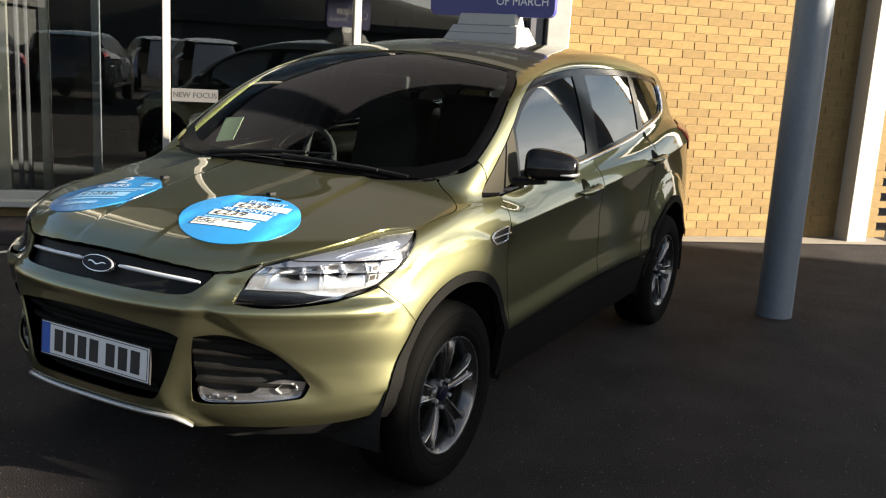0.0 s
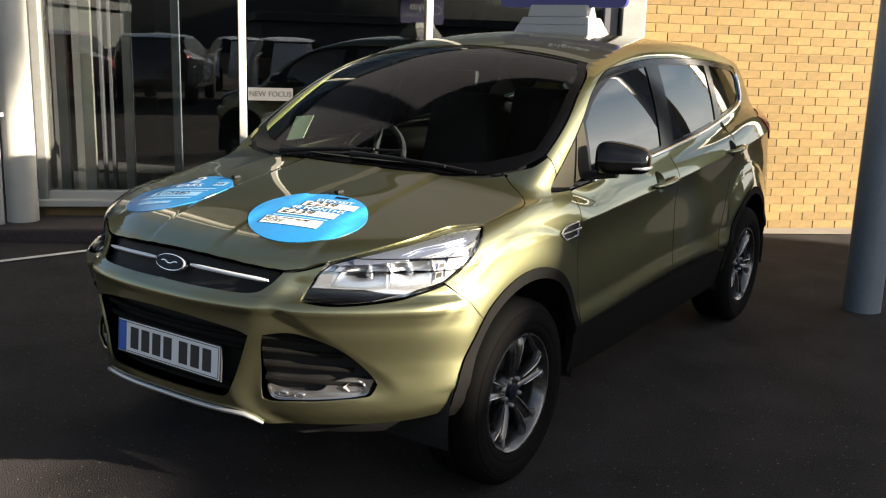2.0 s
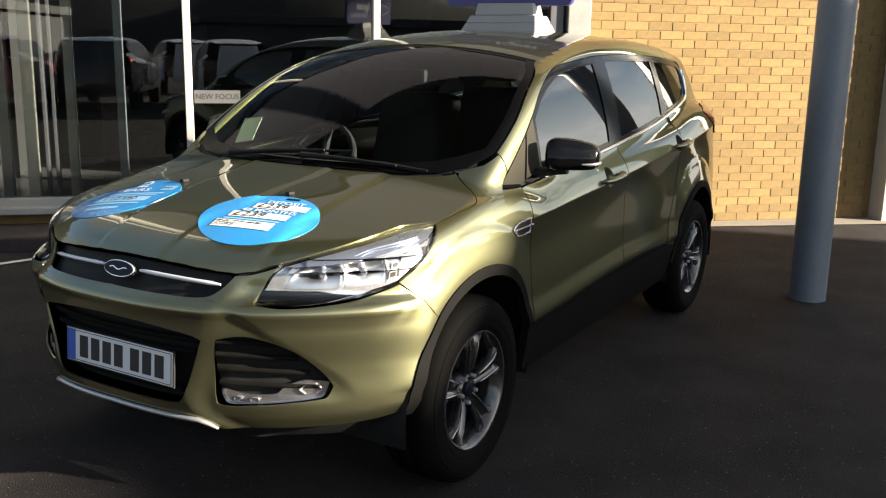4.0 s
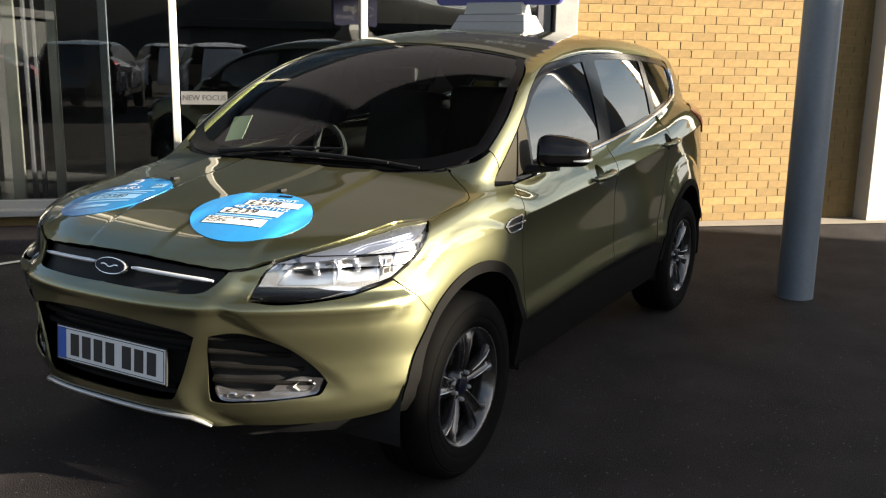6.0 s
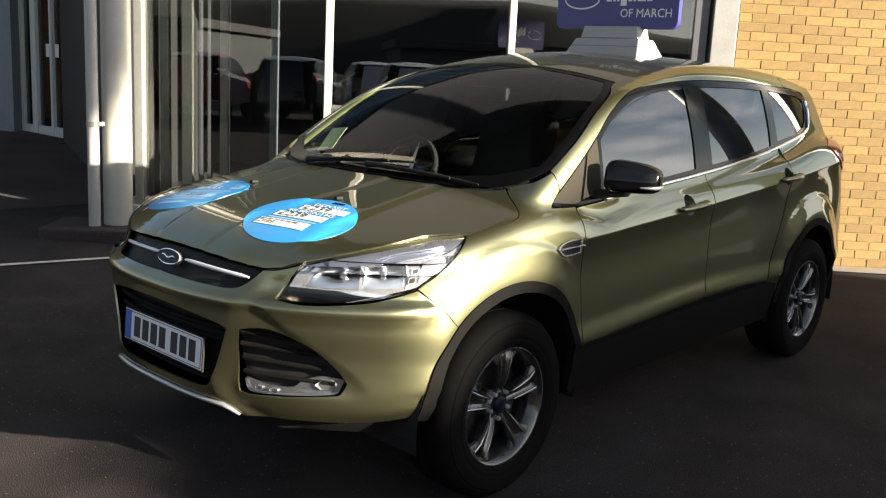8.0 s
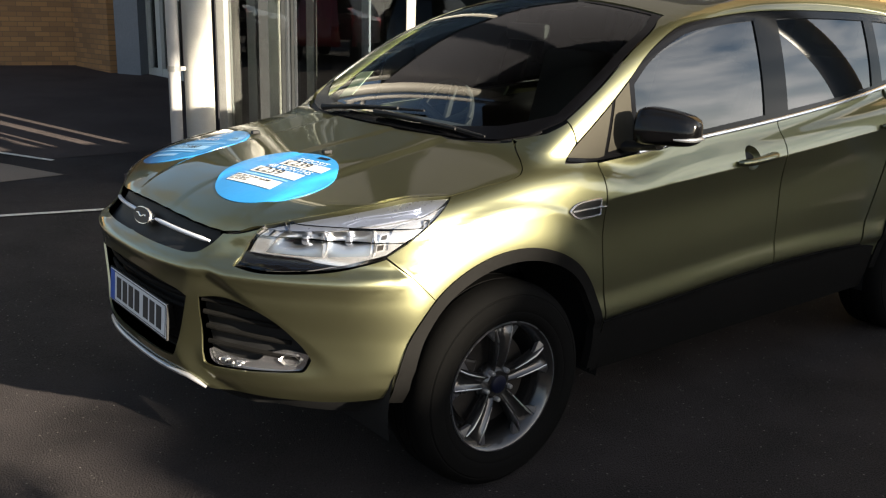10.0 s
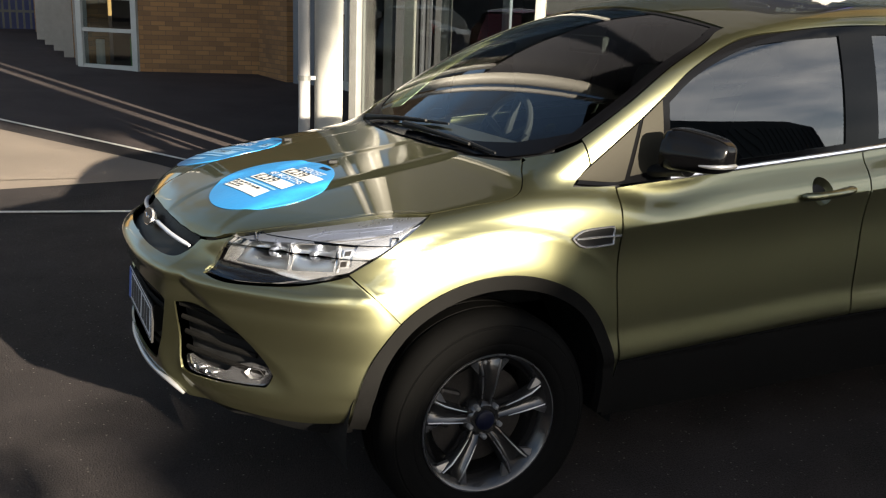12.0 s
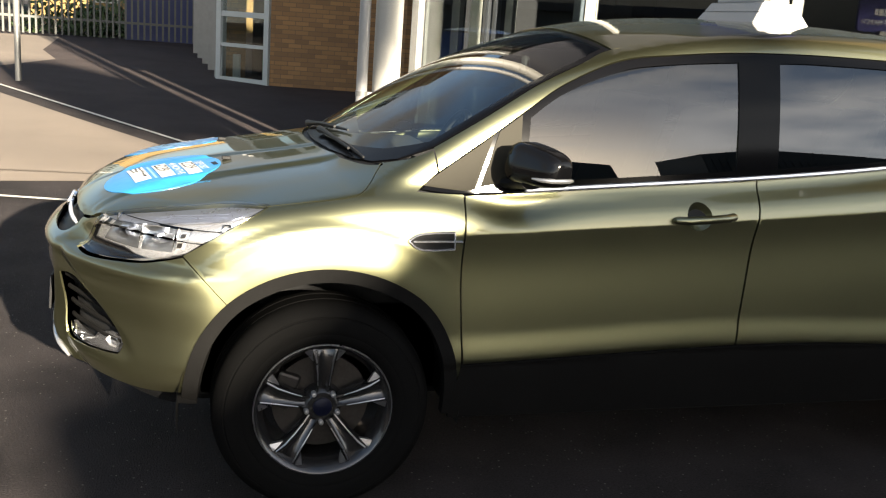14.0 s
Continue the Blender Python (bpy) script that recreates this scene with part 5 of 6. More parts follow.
# door handles
for dk, cx, cz in HANDLES:
    for s in (-1, 1):
        door = doors[dk + (0 if s < 0 else 1)]
        side = "left" if s < 0 else "right"
        if dk == 0:
            # a round dish pressed into the door behind the handle
            bm = bmesh.new()
            rows = []
            for k in range(7):
                f = max(k / 6, 0.02)
                ring_at = np.array(round_hole(cx - 0.01, cz + 0.002, DISH * f))
                pos, nor, _ = cast(ring_at, "side")
                rows.append([bm.verts.new((p[0], -s * p[1], p[2])) for p in pos - nor * 0.034 * (1 - f**4)])
            for a, b in zip(rows, rows[1:]):
                for k in range(len(a)):
                    bm.faces.new((a[k - 1], a[k], b[k], b[k - 1]))
            bm.faces.new(rows[0])
            bmesh.ops.recalc_face_normals(bm, faces=bm.faces)
            part("handle_recess", bm, M_PAINT, door, "", True)
        else:
            # flat dark oval on the rear door stands in for a dish's shade
            panel("handle_recess", [(cx - 0.01 + 0.044 * x, cz + 0.004 + 0.044 * y) for x, y in oval], "side", M_CLAD, door, off=0.0012, cell=0.03, sides=side, skirt=0)
        bm = bmesh.new()
        line = on_body([(cx - 0.105, cz - 0.008), (cx - 0.10, cz - 0.007), (cx - 0.07, cz - 0.005), (cx, cz), (cx + 0.07, cz + 0.006), (cx + 0.10, cz + 0.009), (cx + 0.107, cz + 0.01)], "side", 0.0)
        lift = [0.004, 0.016, 0.032, 0.036, 0.034, 0.022, 0.004]
        tube(bm, [Vector((p.x, (p.y - h) * -s, p.z)) for p, h in zip(line, lift)], [0.010, 0.0155, 0.0165, 0.0165, 0.0165, 0.016, 0.010], 12, flat=0.85, up=(0, 0, 1))
        part("door_handle", bm, M_PAINT, door, "", True)

# door mirrors
for s in (-1, 1):
    m = Matrix.Translation((0.606, s * 0.948, 1.146)) @ Matrix.Rotation(s * radians(-14), 4, "Z")
    bm = bmesh.new()
    bmesh.ops.create_uvsphere(bm, u_segments=32, v_segments=20, radius=1.0)
    for v in bm.verts:
        x, y, z = v.co
        q = (abs(x) ** 5 + abs(y) ** 5 + abs(z) ** 5) ** (1 / 5)
        x, y, z = x / q, y / q, z / q
        out = (s * y + 1) / 2
        # flat foot, roof sloping down outboard, face drawn back towards the top
        x = x * (0.070 - 0.022 * max(z, 0) if x < 0 else 0.045) * (1 - 0.25 * out)
        v.co = m @ Vector((x + 0.034 * out, y * 0.104, z * (0.074 - 0.030 * out * out if z > 0 else 0.056 - 0.006 * out)))
    housing = part("door_mirror", bm, M_MIRROR_CAP, car, "gloss black mirror housing", True)
    bm = bmesh.new()
    tube(bm, [m @ Vector((a, s * b, -0.024)) for a, b in ((-0.046, 0.045), (-0.036, 0.078), (-0.014, 0.096), (0.020, 0.1025), (0.052, 0.1025), (0.066, 0.096))], [0.003, 0.006, 0.0075, 0.008, 0.0075, 0.004], 8, flat=1.0)
    part("indicator", bm, M_SILVER, housing, "clear silver indicator strip", True)
    bm = bmesh.new()
    tube(bm, [(0.575, s * 0.80, 1.074), (0.585, s * 0.86, 1.082), (0.60, s * 0.93, 1.094)], [0.042, 0.034, 0.036], 12, flat=0.5)
    part("mirror_arm", bm, M_BLACK, housing, "", True)
    bm = bmesh.new()
    box(bm, 0.050, 0.057, *((-0.085, 0.075) if s < 0 else (-0.075, 0.085)), -0.042, 0.036, 0.003, m)
    part("mirror_glass", bm, M_CHROME, housing, "mirror glass")

# wipers and washer jets
for y0, y1, x1 in ((-0.28, -0.56, 0.30), (0.10, -0.22, 0.115)):
    wiper = new("wiper")
    wiper.parent = car
    bm = bmesh.new()
    arm = [(0.070, y0 + 0.26), (0.078, y0 + 0.18), (0.092, y0 + 0.03), (0.118, y1 + 0.12)]
    tube(bm, on_body(arm, "top", 0.017), [0.014, 0.009, 0.007, 0.005], 8)
    part("wiper_arm", bm, M_BLACK, wiper, "", True)
    bm = bmesh.new()
    blade = [(0.082, y0 + 0.24), (0.092, y0 + 0.08), (0.118, y1 + 0.18), (0.145, y1)]
    tube(bm, on_body(blade, "top", 0.007), [0.004, 0.007, 0.007, 0.004], 6)
    part("wiper_blade", bm, M_BLACK, wiper)
for y in (-0.26, 0.26):
    p = on_body([(-0.29, y)], "top", 0.004)[0]
    bm = bmesh.new()
    box(bm, p.x - 0.016, p.x + 0.016, p.y - 0.011, p.y + 0.011, p.z - 0.004, p.z + 0.009, 0.004)
    part("washer_jet", bm, M_BLACK, car)

# cabin: dashboard, wheel, seats
bm = bmesh.new()
box(bm, 0.12, 0.62, -0.70, 0.70, 0.80, 1.045, 0.05)
box(bm, 0.45, 2.9, -0.74, 0.74, 0.50, 0.62, 0.02)
box(bm, 2.5, 3.2, -0.62, 0.62, 0.6, 1.08, 0.05)
part("dashboard", bm, M_TRIM, car)
for cx, cy in ((1.15, -0.37), (1.15, 0.37), (2.1, -0.40), (2.1, 0.40), (2.1, 0.0)):
    seat = new("seat")
    seat.parent = car
    bm = bmesh.new()
    w = 0.25 if cy else 0.14
    box(bm, cx - 0.28, cx + 0.28, cy - w, cy + w, 0.60, 0.82, 0.06)
    part("cushion", bm, M_SEAT, seat, "", True)
    bm = bmesh.new()
    box(bm, -0.07, 0.07, -w * 0.95, w * 0.95, 0.0, 0.58, 0.055, pose(cx + 0.27, cy, 0.76, 0, 16, 0))
    part("backrest", bm, M_SEAT, seat, "", True)
    bm = bmesh.new()
    box(bm, -0.05, 0.05, -0.13, 0.13, 0.62, 0.80, 0.045, pose(cx + 0.27, cy, 0.76, 0, 16, 0))
    part("headrest", bm, M_SEAT, seat, "", True)
bm = bmesh.new()
ring = [pose(0.68, 0.37, 1.02, 0, -66, 0) @ Vector((0.185 * math.cos(2 * math.pi * k / 36), 0.185 * math.sin(2 * math.pi * k / 36), 0)) for k in range(37)]
tube(bm, ring, 0.015, 8, up=(0.3, 0.1, 1), caps=False)
for a in (200, 340, 270):
    tube(bm, [pose(0.68, 0.37, 1.02, 0, -66, 0) @ Vector((0.0, 0.0, -0.02)), pose(0.68, 0.37, 1.02, 0, -66, 0) @ Vector((0.18 * math.cos(radians(a + 90)), 0.18 * math.sin(radians(a + 90)), 0))], 0.016, 8)
part("steering_wheel", bm, M_TRIM, car, "", True)
bm = bmesh.new()
p = on_body([(0.80, 0.0)], "top", -0.10)[0]
box(bm, p.x - 0.02, p.x + 0.02, -0.12, 0.12, p.z - 0.035, p.z + 0.035, 0.015)
part("rear_view_mirror", bm, M_BLACK, car)
panel("roof_lining", [(x * 0.98 + 0.02, y * 0.97) for x, y in ROOF], "top", M_SEAT, car, off=-0.03, cell=0.08, skirt=0)

# wheels
def make_wheel():
    wheel = new("wheel")
    wheel.parent = car
    bm = bmesh.new()
    lathe(bm, [(0.210, 0.09), (0.250, 0.113), (0.29, 0.117), (0.322, 0.106), (0.339, 0.086), (0.345, 0.06), (0.345, 0.035), (0.338, 0.033), (0.338, 0.025), (0.345, 0.023), (0.345, -0.023), (0.338, -0.025), (0.338, -0.033), (0.345, -0.035), (0.345, -0.06), (0.339, -0.086), (0.330, -0.097), (0.322, -0.106), (0.312, -0.111), (0.308, -0.110), (0.304, -0.1145), (0.278, -0.117), (0.258, -0.1165), (0.255, -0.1145), (0.251, -0.1155), (0.236, -0.110), (0.226, -0.104), (0.215, -0.092)], 72)
    part("tyre", bm, M_RUBBER, wheel, "", True)
    bm = bmesh.new()
    lathe(bm, [(0.2190, -0.100), (0.2170, -0.104), (0.2125, -0.102), (0.206, -0.094), (0.188, -0.070), (0.184, -0.050), (0.180, 0.02), (0.19, 0.09)], 72)
    part("rim", bm, M_RIM, wheel, "dark grey alloy rim", True)
    bm = bmesh.new()
    lathe(bm, [(0.2205, -0.1005), (0.2190, -0.1050), (0.2165, -0.1052), (0.2155, -0.1010)], 72)
    part("rim_edge", bm, M_RIM_CUT, wheel, "bright machined rim edge", True)
    for k in range(5):
        rot = Matrix.Rotation(-radians(90 + 72 * k), 4, "Y")
        bm = bmesh.new()
        rows = []
        for r, w, y in ((0.030, 0.021, -0.062), (0.070, 0.025, -0.078), (0.115, 0.030, -0.088), (0.160, 0.037, -0.093), (0.190, 0.046, -0.092), (0.204, 0.052, -0.084)):
            row = []
            for f, dy in ((-1.0, 0.036), (-0.96, 0.010), (-0.80, 0.001), (-0.62, 0.0), (-0.40, 0.009), (0.0, 0.013), (0.40, 0.009), (0.62, 0.0), (0.80, 0.001), (0.96, 0.010), (1.0, 0.036)):
                row.append(bm.verts.new(rot @ Vector((r, y + dy, f * w))))
            rows.append(row)
        for a, b in zip(rows, rows[1:]):
            for i in range(len(a) - 1):
                bm.faces.new((a[i], a[i + 1], b[i + 1], b[i]))
            bm.faces.new((a[-1], a[0], b[0], b[-1]))
        bmesh.ops.recalc_face_normals(bm, faces=bm.faces)
        spoke = part("spoke", bm, M_RIM, wheel, "", True)
        for f in (-1, 1):
            # polished crest of the spoke, and the bright shoulder where it meets the rim
            bm = bmesh.new()
            crest = [rot @ Vector((r, y - 0.0005, f * 0.70 * w)) for r, w, y in ((0.075, 0.0255, -0.0795), (0.115, 0.030, -0.088), (0.160, 0.037, -0.093), (0.196, 0.048, -0.0895))]
            tube(bm, crest, [0.0012, 0.0024, 0.0032, 0.0026], 6)
            part("spoke_crest", bm, M_RIM_CUT, spoke, "polished crest", True)
            bm = bmesh.new()
            q = [rot @ Vector(v) for v in ((0.158, -0.086, f * 0.036), (0.196, -0.086, f * 0.070), (0.209, -0.090, f * 0.066), (0.209, -0.092, f * 0.046), (0.190, -0.092, f * 0.040))]
            lo = [bm.verts.new(v + Vector((0, 0.014, 0))) for v in q]
            hi = [bm.verts.new(v) for v in q]
            bm.faces.new(hi)
            for i in range(5):
                bm.faces.new((lo[i - 1], lo[i], hi[i], hi[i - 1]))
            bmesh.ops.recalc_face_normals(bm, faces=bm.faces)
            part("spoke_shoulder", bm, M_RIM_CUT, spoke, "machined bright shoulder")
    bm = bmesh.new()
    lathe(bm, [(0.001, -0.070), (0.046, -0.070), (0.062, -0.056), (0.07, -0.03)], 40)
    part("hub", bm, M_RIM, wheel, "", True)
    bm = bmesh.new()
    lathe(bm, [(0.001, -0.0805), (0.026, -0.080), (0.030, -0.077), (0.031, -0.066)], 32)
    cap = part("hub_cap", bm, M_EMBLEM, wheel, "dark navy centre cap", True)
    for k in range(5):
        a = radians(51 + 72 * k)
        bm = bmesh.new()
        lathe(bm, [(0.001, -0.084), (0.006, -0.083), (0.0080, -0.080), (0.0080, -0.06)], 12)
        bmesh.ops.transform(bm, verts=bm.verts, matrix=Matrix.Translation((0.052 * math.cos(a), 0, 0.052 * math.sin(a))))
        part("wheel_nut", bm, M_SILVER, wheel, "", True)
    bm = bmesh.new()
    lathe(bm, [(0.06, -0.02), (0.155, -0.02), (0.155, 0.004), (0.06, 0.004)], 48)
    box(bm, 0.09, 0.165, -0.045, 0.02, -0.06, 0.06, 0.01, Matrix.Rotation(radians(-160), 4, "Y"))
    part("brake_disc", bm, M_DISC, wheel)
    return wheel


wheel = make_wheel()
wheel.matrix_basis = pose(0, -0.768, HUB_Z, 0, 0, 0)
for x, y, r, spin in ((WHEEL_BASE, -0.768, 0, 27), (0, 0.768, 180, 10), (WHEEL_BASE, 0.768, 180, 40)):
    copy_thing(wheel, pose(x, y, HUB_Z, 0, 0, r) @ pose(0, 0, 0, 0, spin, 0))


# ---- lettering ----
def letters(text, size, bold=0.0):
    """Triangles of a word, centred, in x and y."""
    cu = bpy.data.curves.new("letters", "FONT")
    cu.body, cu.size, cu.align_x, cu.align_y, cu.offset = text, size, "CENTER", "CENTER", bold
    cu.resolution_u = 3
    ob = bpy.data.objects.new("letters", cu)
    scene.collection.objects.link(ob)
    me = bpy.data.meshes.new_from_object(ob.evaluated_get(bpy.context.evaluated_depsgraph_get()))
    v = [(p.co.x, p.co.y) for p in me.vertices]
    f = [list(p.vertices) for p in me.polygons]
    bpy.data.objects.remove(ob)
    bpy.data.curves.remove(cu)
    bpy.data.meshes.remove(me)
    return v, f


def flat_part(name, v3, faces, mat, parent, label=""):
    me = bpy.data.meshes.new(name)
    me.from_pydata([tuple(p) for p in v3], [], faces)
    me.materials.append(mat)
    ob = new(name, me)
    ob.parent = parent
    if label:
        ob["label"] = label
    return ob


# ---- bonnet stickers ----
def sticker(cx, cy, rx, ry, turn, rows, label):
    """A round vinyl sticker laid on the bonnet. rows: (kind, across, up, size or width, height or text)."""
    ob = thing("bonnet_sticker", label, "sticker", group="stickers on the bonnet")
    c, s = math.cos(radians(turn)), math.sin(radians(turn))

    def lay(pts, lift):
        flat = [(cx + (b * c - a * s) * rx / ry, cy - (a * c + b * s)) for a, b in pts]
        return on_body(flat, "top", lift)
    disc = [(ry * math.cos(2 * math.pi * k / 64), ry * math.sin(2 * math.pi * k / 64)) for k in range(64)]
    outline = [(cx + (b * c - a * s) * rx / ry, cy - (a * c + b * s)) for a, b in disc]
    panel("vinyl", outline, "top", M_STICKER, ob, off=0.0022, cell=0.03, skirt=0.002)
    for kind, a, b, w, h, mat, lift in rows:
        if kind == "bar":
            n = max(2, int(w / 0.03))
            pts = [(a - w / 2 + w * i / n, b + j * h / 2) for i in range(n + 1) for j in (-1, 1)]
            faces = [[2 * i, 2 * i + 2, 2 * i + 3, 2 * i + 1] for i in range(n)]
        else:
            v, faces = letters(h, w, 0.0002)
            pts = [(a + x, b + y) for x, y in v]
        flat_part("label" if mat is M_LABEL else "print", lay(pts, lift), faces, mat, ob)
    return ob


def scrawl(a, b, w, n, seed):
    """Short uneven bars in place of a line of handwriting."""
    rng = random.Random(seed)
    out, x = [], a - w / 2
    for k in range(n):
        d = w / n * rng.uniform(0.6, 0.9)
        out.append(("bar", x + d / 2, b + rng.uniform(-0.002, 0.002), d, rng.uniform(0.004, 0.008), M_INK, 0.0060))
        x += w / n
    return out


sticker(-0.500, -0.304, 0.190, 0.206, -12, [
    ("text", 0.040, 0.130, 0.037, "DEPOSIT", M_LETTER, 0.0046),
    ("bar", 0.040, 0.090, 0.205, 0.048, M_LABEL, 0.0042), ("text", 0.010, 0.090, 0.058, "\u00a3239", M_INK, 0.0060),
    ("text", 0.015, 0.044, 0.038, "48 MONTHS", M_LETTER, 0.0046),
    ("bar", 0.0, 0.000, 0.220, 0.050, M_LABEL, 0.0042), ("text", -0.035, 0.000, 0.060, "\u00a3239", M_INK, 0.0060),
    ("bar", -0.01, -0.041, 0.21, 0.009, M_PALE, 0.0034),
    ("bar", -0.02, -0.084, 0.22, 0.056, M_LABEL, 0.0042), ("bar", 0.045, 0.178, 0.052, 0.018, M_EMBLEM, 0.0034),
    *scrawl(-0.035, -0.068, 0.17, 6, 1), *scrawl(-0.080, -0.083, 0.08, 4, 2), *scrawl(-0.080, -0.098, 0.08, 4, 3)],
    "bright blue round vinyl sticker with white labels, slightly creased")
sticker(-0.480, 0.362, 0.192, 0.202, -14, [
    ("text", 0.0, 0.135, 0.115, "2", M_LETTER, 0.0046), ("text", -0.01, 0.062, 0.052, "YEARS", M_LETTER, 0.0046),
    ("bar", 0.0, 0.018, 0.30, 0.013, M_PALE, 0.0034), ("bar", 0.0, -0.004, 0.26, 0.010, M_PALE, 0.0034),
    ("bar", 0.0, -0.045, 0.24, 0.050, M_PALE, 0.0030), ("text", 0.0, -0.045, 0.048, "\u00a312340", M_INK, 0.0060),
    ("bar", 0.0, -0.092, 0.22, 0.014, M_PALE, 0.0034), ("bar", -0.02, -0.135, 0.14, 0.022, M_PALE, 0.0034),
    ("bar", 0.135, 0.080, 0.055, 0.050, M_PALE, 0.0034), ("text", 0.135, 0.080, 0.030, "0%", M_EMBLEM, 0.0050)],
    "blue round vinyl sticker with pale print, glossy and wrinkled")

# ---- roof sign ----
sign = thing("roof_sign", "navy blue roof board on a white plastic stand", "sign", (1.86, 0.0, 1.648))
bm = bmesh.new()
for (w0, d0, z0), (w1, d1, z1) in (((0.228, 0.13, 0.0), (0.212, 0.10, 0.045)), ((0.212, 0.10, 0.045), (0.198, 0.075, 0.085)), ((0.180, 0.06, 0.085), (0.166, 0.05, 0.150))):
    lo = [bm.verts.new((x * d0, y * w0, z0)) for x, y in ((-1, -1), (1, -1), (1, 1), (-1, 1))]
    hi = [bm.verts.new((x * d1, y * w1, z1)) for x, y in ((-1, -1), (1, -1), (1, 1), (-1, 1))]
    bm.faces.new(lo[::-1])
    bm.faces.new(hi)
    for k in range(4):
        bm.faces.new((lo[k - 1], lo[k], hi[k], hi[k - 1]))
bmesh.ops.bevel(bm, geom=bm.edges[:], offset=0.006, segments=2, affect="EDGES", profile=0.5)
part("stand", bm, M_WHITE, sign, "white moulded stand")
W, H, R = 0.38, 0.155, 0.04
corner = [(sx * (W - R) + R * math.cos(radians(a0 + 15 * k)), sy * (H - R) + R * math.sin(radians(a0 + 15 * k))) for sx, sy, a0 in ((1, 1, 0), (-1, 1, 90), (-1, -1, 180), (1, -1, 270)) for k in range(7)]
up = Matrix(((0, 0, -1, 0), (-1, 0, 0, 0), (0, 1, 0, 0.292), (0, 0, 0, 1)))
bm = bmesh.new()
prism(bm, corner, -0.016, 0.016, up)
part("board", bm, M_BLUE_BOARD, sign, "navy blue board with rounded corners")
for face in (1, -1):
    m = up @ (Matrix() if face > 0 else Matrix.Rotation(math.pi, 4, "Y"))
    bm = bmesh.new()
    prism(bm, [(-0.215 + 0.115 * x, 0.0 + 0.052 * y) for x, y in oval], 0.016, 0.0185, m)
    part("mark", bm, M_PLATE, sign, "pale oval mark")
    bm = bmesh.new()
    prism(bm, [(-0.215 + 0.106 * x, 0.0 + 0.044 * y) for x, y in oval], 0.0185, 0.0200, m)
    part("mark", bm, M_BLUE_BOARD, sign, "navy oval")
    widths = (0.030, 0.014, 0.014, 0.036, 0.022, 0.014, 0.048, 0.030)
    x = -0.055
    for k, w in enumerate(widths):
        bm = bmesh.new()
        lo, hi = (-0.012, 0.075) if k in (0, 2) else (-0.034, 0.045) if k == 3 else (-0.012, 0.045)
        box(bm, x, x + w, lo, hi, 0.016, 0.0185, 0.002, m)
        part("mark", bm, M_PLATE, sign, "white bar")
        x += w + 0.010
    v, f = letters("OF MARCH", 0.062)
    tagged(flat_part("lettering", [m @ Vector((0.19 + a, -0.075 + b, 0.0172)) for a, b in v], f, M_PLATE, sign, "small white lettering"), kind="stuff")

# ---- papers and signs on glass ----
bm = bmesh.new()
p0 = [(0.196, 0.470), (0.365, 0.565), (0.356, 0.450), (0.200, 0.372)]
v = [bm.verts.new(p) for p in on_body(p0, "top", -0.018)]
w = [bm.verts.new(Vector(p) - Vector((0, 0, 0.002))) for p in on_body(p0, "top", -0.018)]
bm.faces.new(v)
bm.faces.new(w[::-1])
for k in range(4):
    bm.faces.new((v[k - 1], w[k - 1], w[k], v[k]))
tagged(part("paper_notice", bm, M_PAPER), "pale green-white paper notice lying inside the windscreen", "paper")
notice = thing("window_label", "white strip label with dark capitals on the showroom glass", "sign")
bm = bmesh.new()
box(bm, -4.68, -4.33, GV + 0.006, GV + 0.013, 1.095, 1.195, 0, FACADE)
part("strip", bm, M_STRIP, notice)
v, f = letters("NEW FOCUS", 0.058, 0.0005)
flat_part("lettering", [FACADE @ Vector((-4.505 + a, GV + 0.0045, 1.145 + b)) for a, b in v], f, M_INK, notice)

# ---- showroom fittings seen through the glass ----
for u, v, w, mt, word in ((-6.18, 0.30, 0.08, M_GALV, "pale grey"), (-5.98, 0.28, 0.09, M_FRAME, "cream"), (-5.87, 0.30, 0.03, M_DARKFRAME, "dark"), (-5.80, 0.32, 0.03, M_DARKFRAME, "dark"), (-5.67, 0.32, 0.07, M_GALV, "pale grey"), (-5.35, 1.0, 0.07, M_COLUMN, "blue-grey")):
    ob = facade_box("showroom_post", u - w / 2, u + w / 2, v, v + 0.08, 0.3, 3.3, mt, None, 0.006)
    tagged(ob, word + " upright partition post inside the showroom", "post", "posts in the showroom")
# ---- second wing of the building, beyond the columns ----
def wing_box(name, a, b, t0, t1, z0, z1, mat, parent=None, bevel=0.0, label=""):
    """A box along the line from a to b, from t0 to t1 across it."""
    a, b = Vector((*a, 0)), Vector((*b, 0))
    d = b - a
    m = Matrix.Translation(a) @ Matrix.Rotation(math.atan2(d.y, d.x), 4, "Z")
    bm = bmesh.new()
    box(bm, 0, d.length, t0, t1, z0, z1, bevel, m)
    return part(name, bm, mat, parent, label)


WA, WB, WC = (0.02, 13.55), (0.86, 12.78), (2.95, 12.42)
side_win = structure(new("window_side"), "tall grey-framed window with two stacked panes", "window")
d1 = (Vector(WB) - Vector(WA)).normalized()
for t0, t1 in ((0.0, 0.10), (1.04, 1.14)):
    a, b = Vector(WA) + d1 * t0, Vector(WA) + d1 * t1
    wing_box("window_frame", a, b, -0.06, 0.1, 0.36, 5.0, M_STONE, side_win)
for z0, z1 in ((0.38, 0.47), (0.99, 1.05), (1.50, 1.59), (2.7, 2.8)):
    wing_box("window_frame", Vector(WA) + d1 * 0.10, Vector(WA) + d1 * 1.04, -0.04, 0.08, z0, z1, M_STONE, side_win)
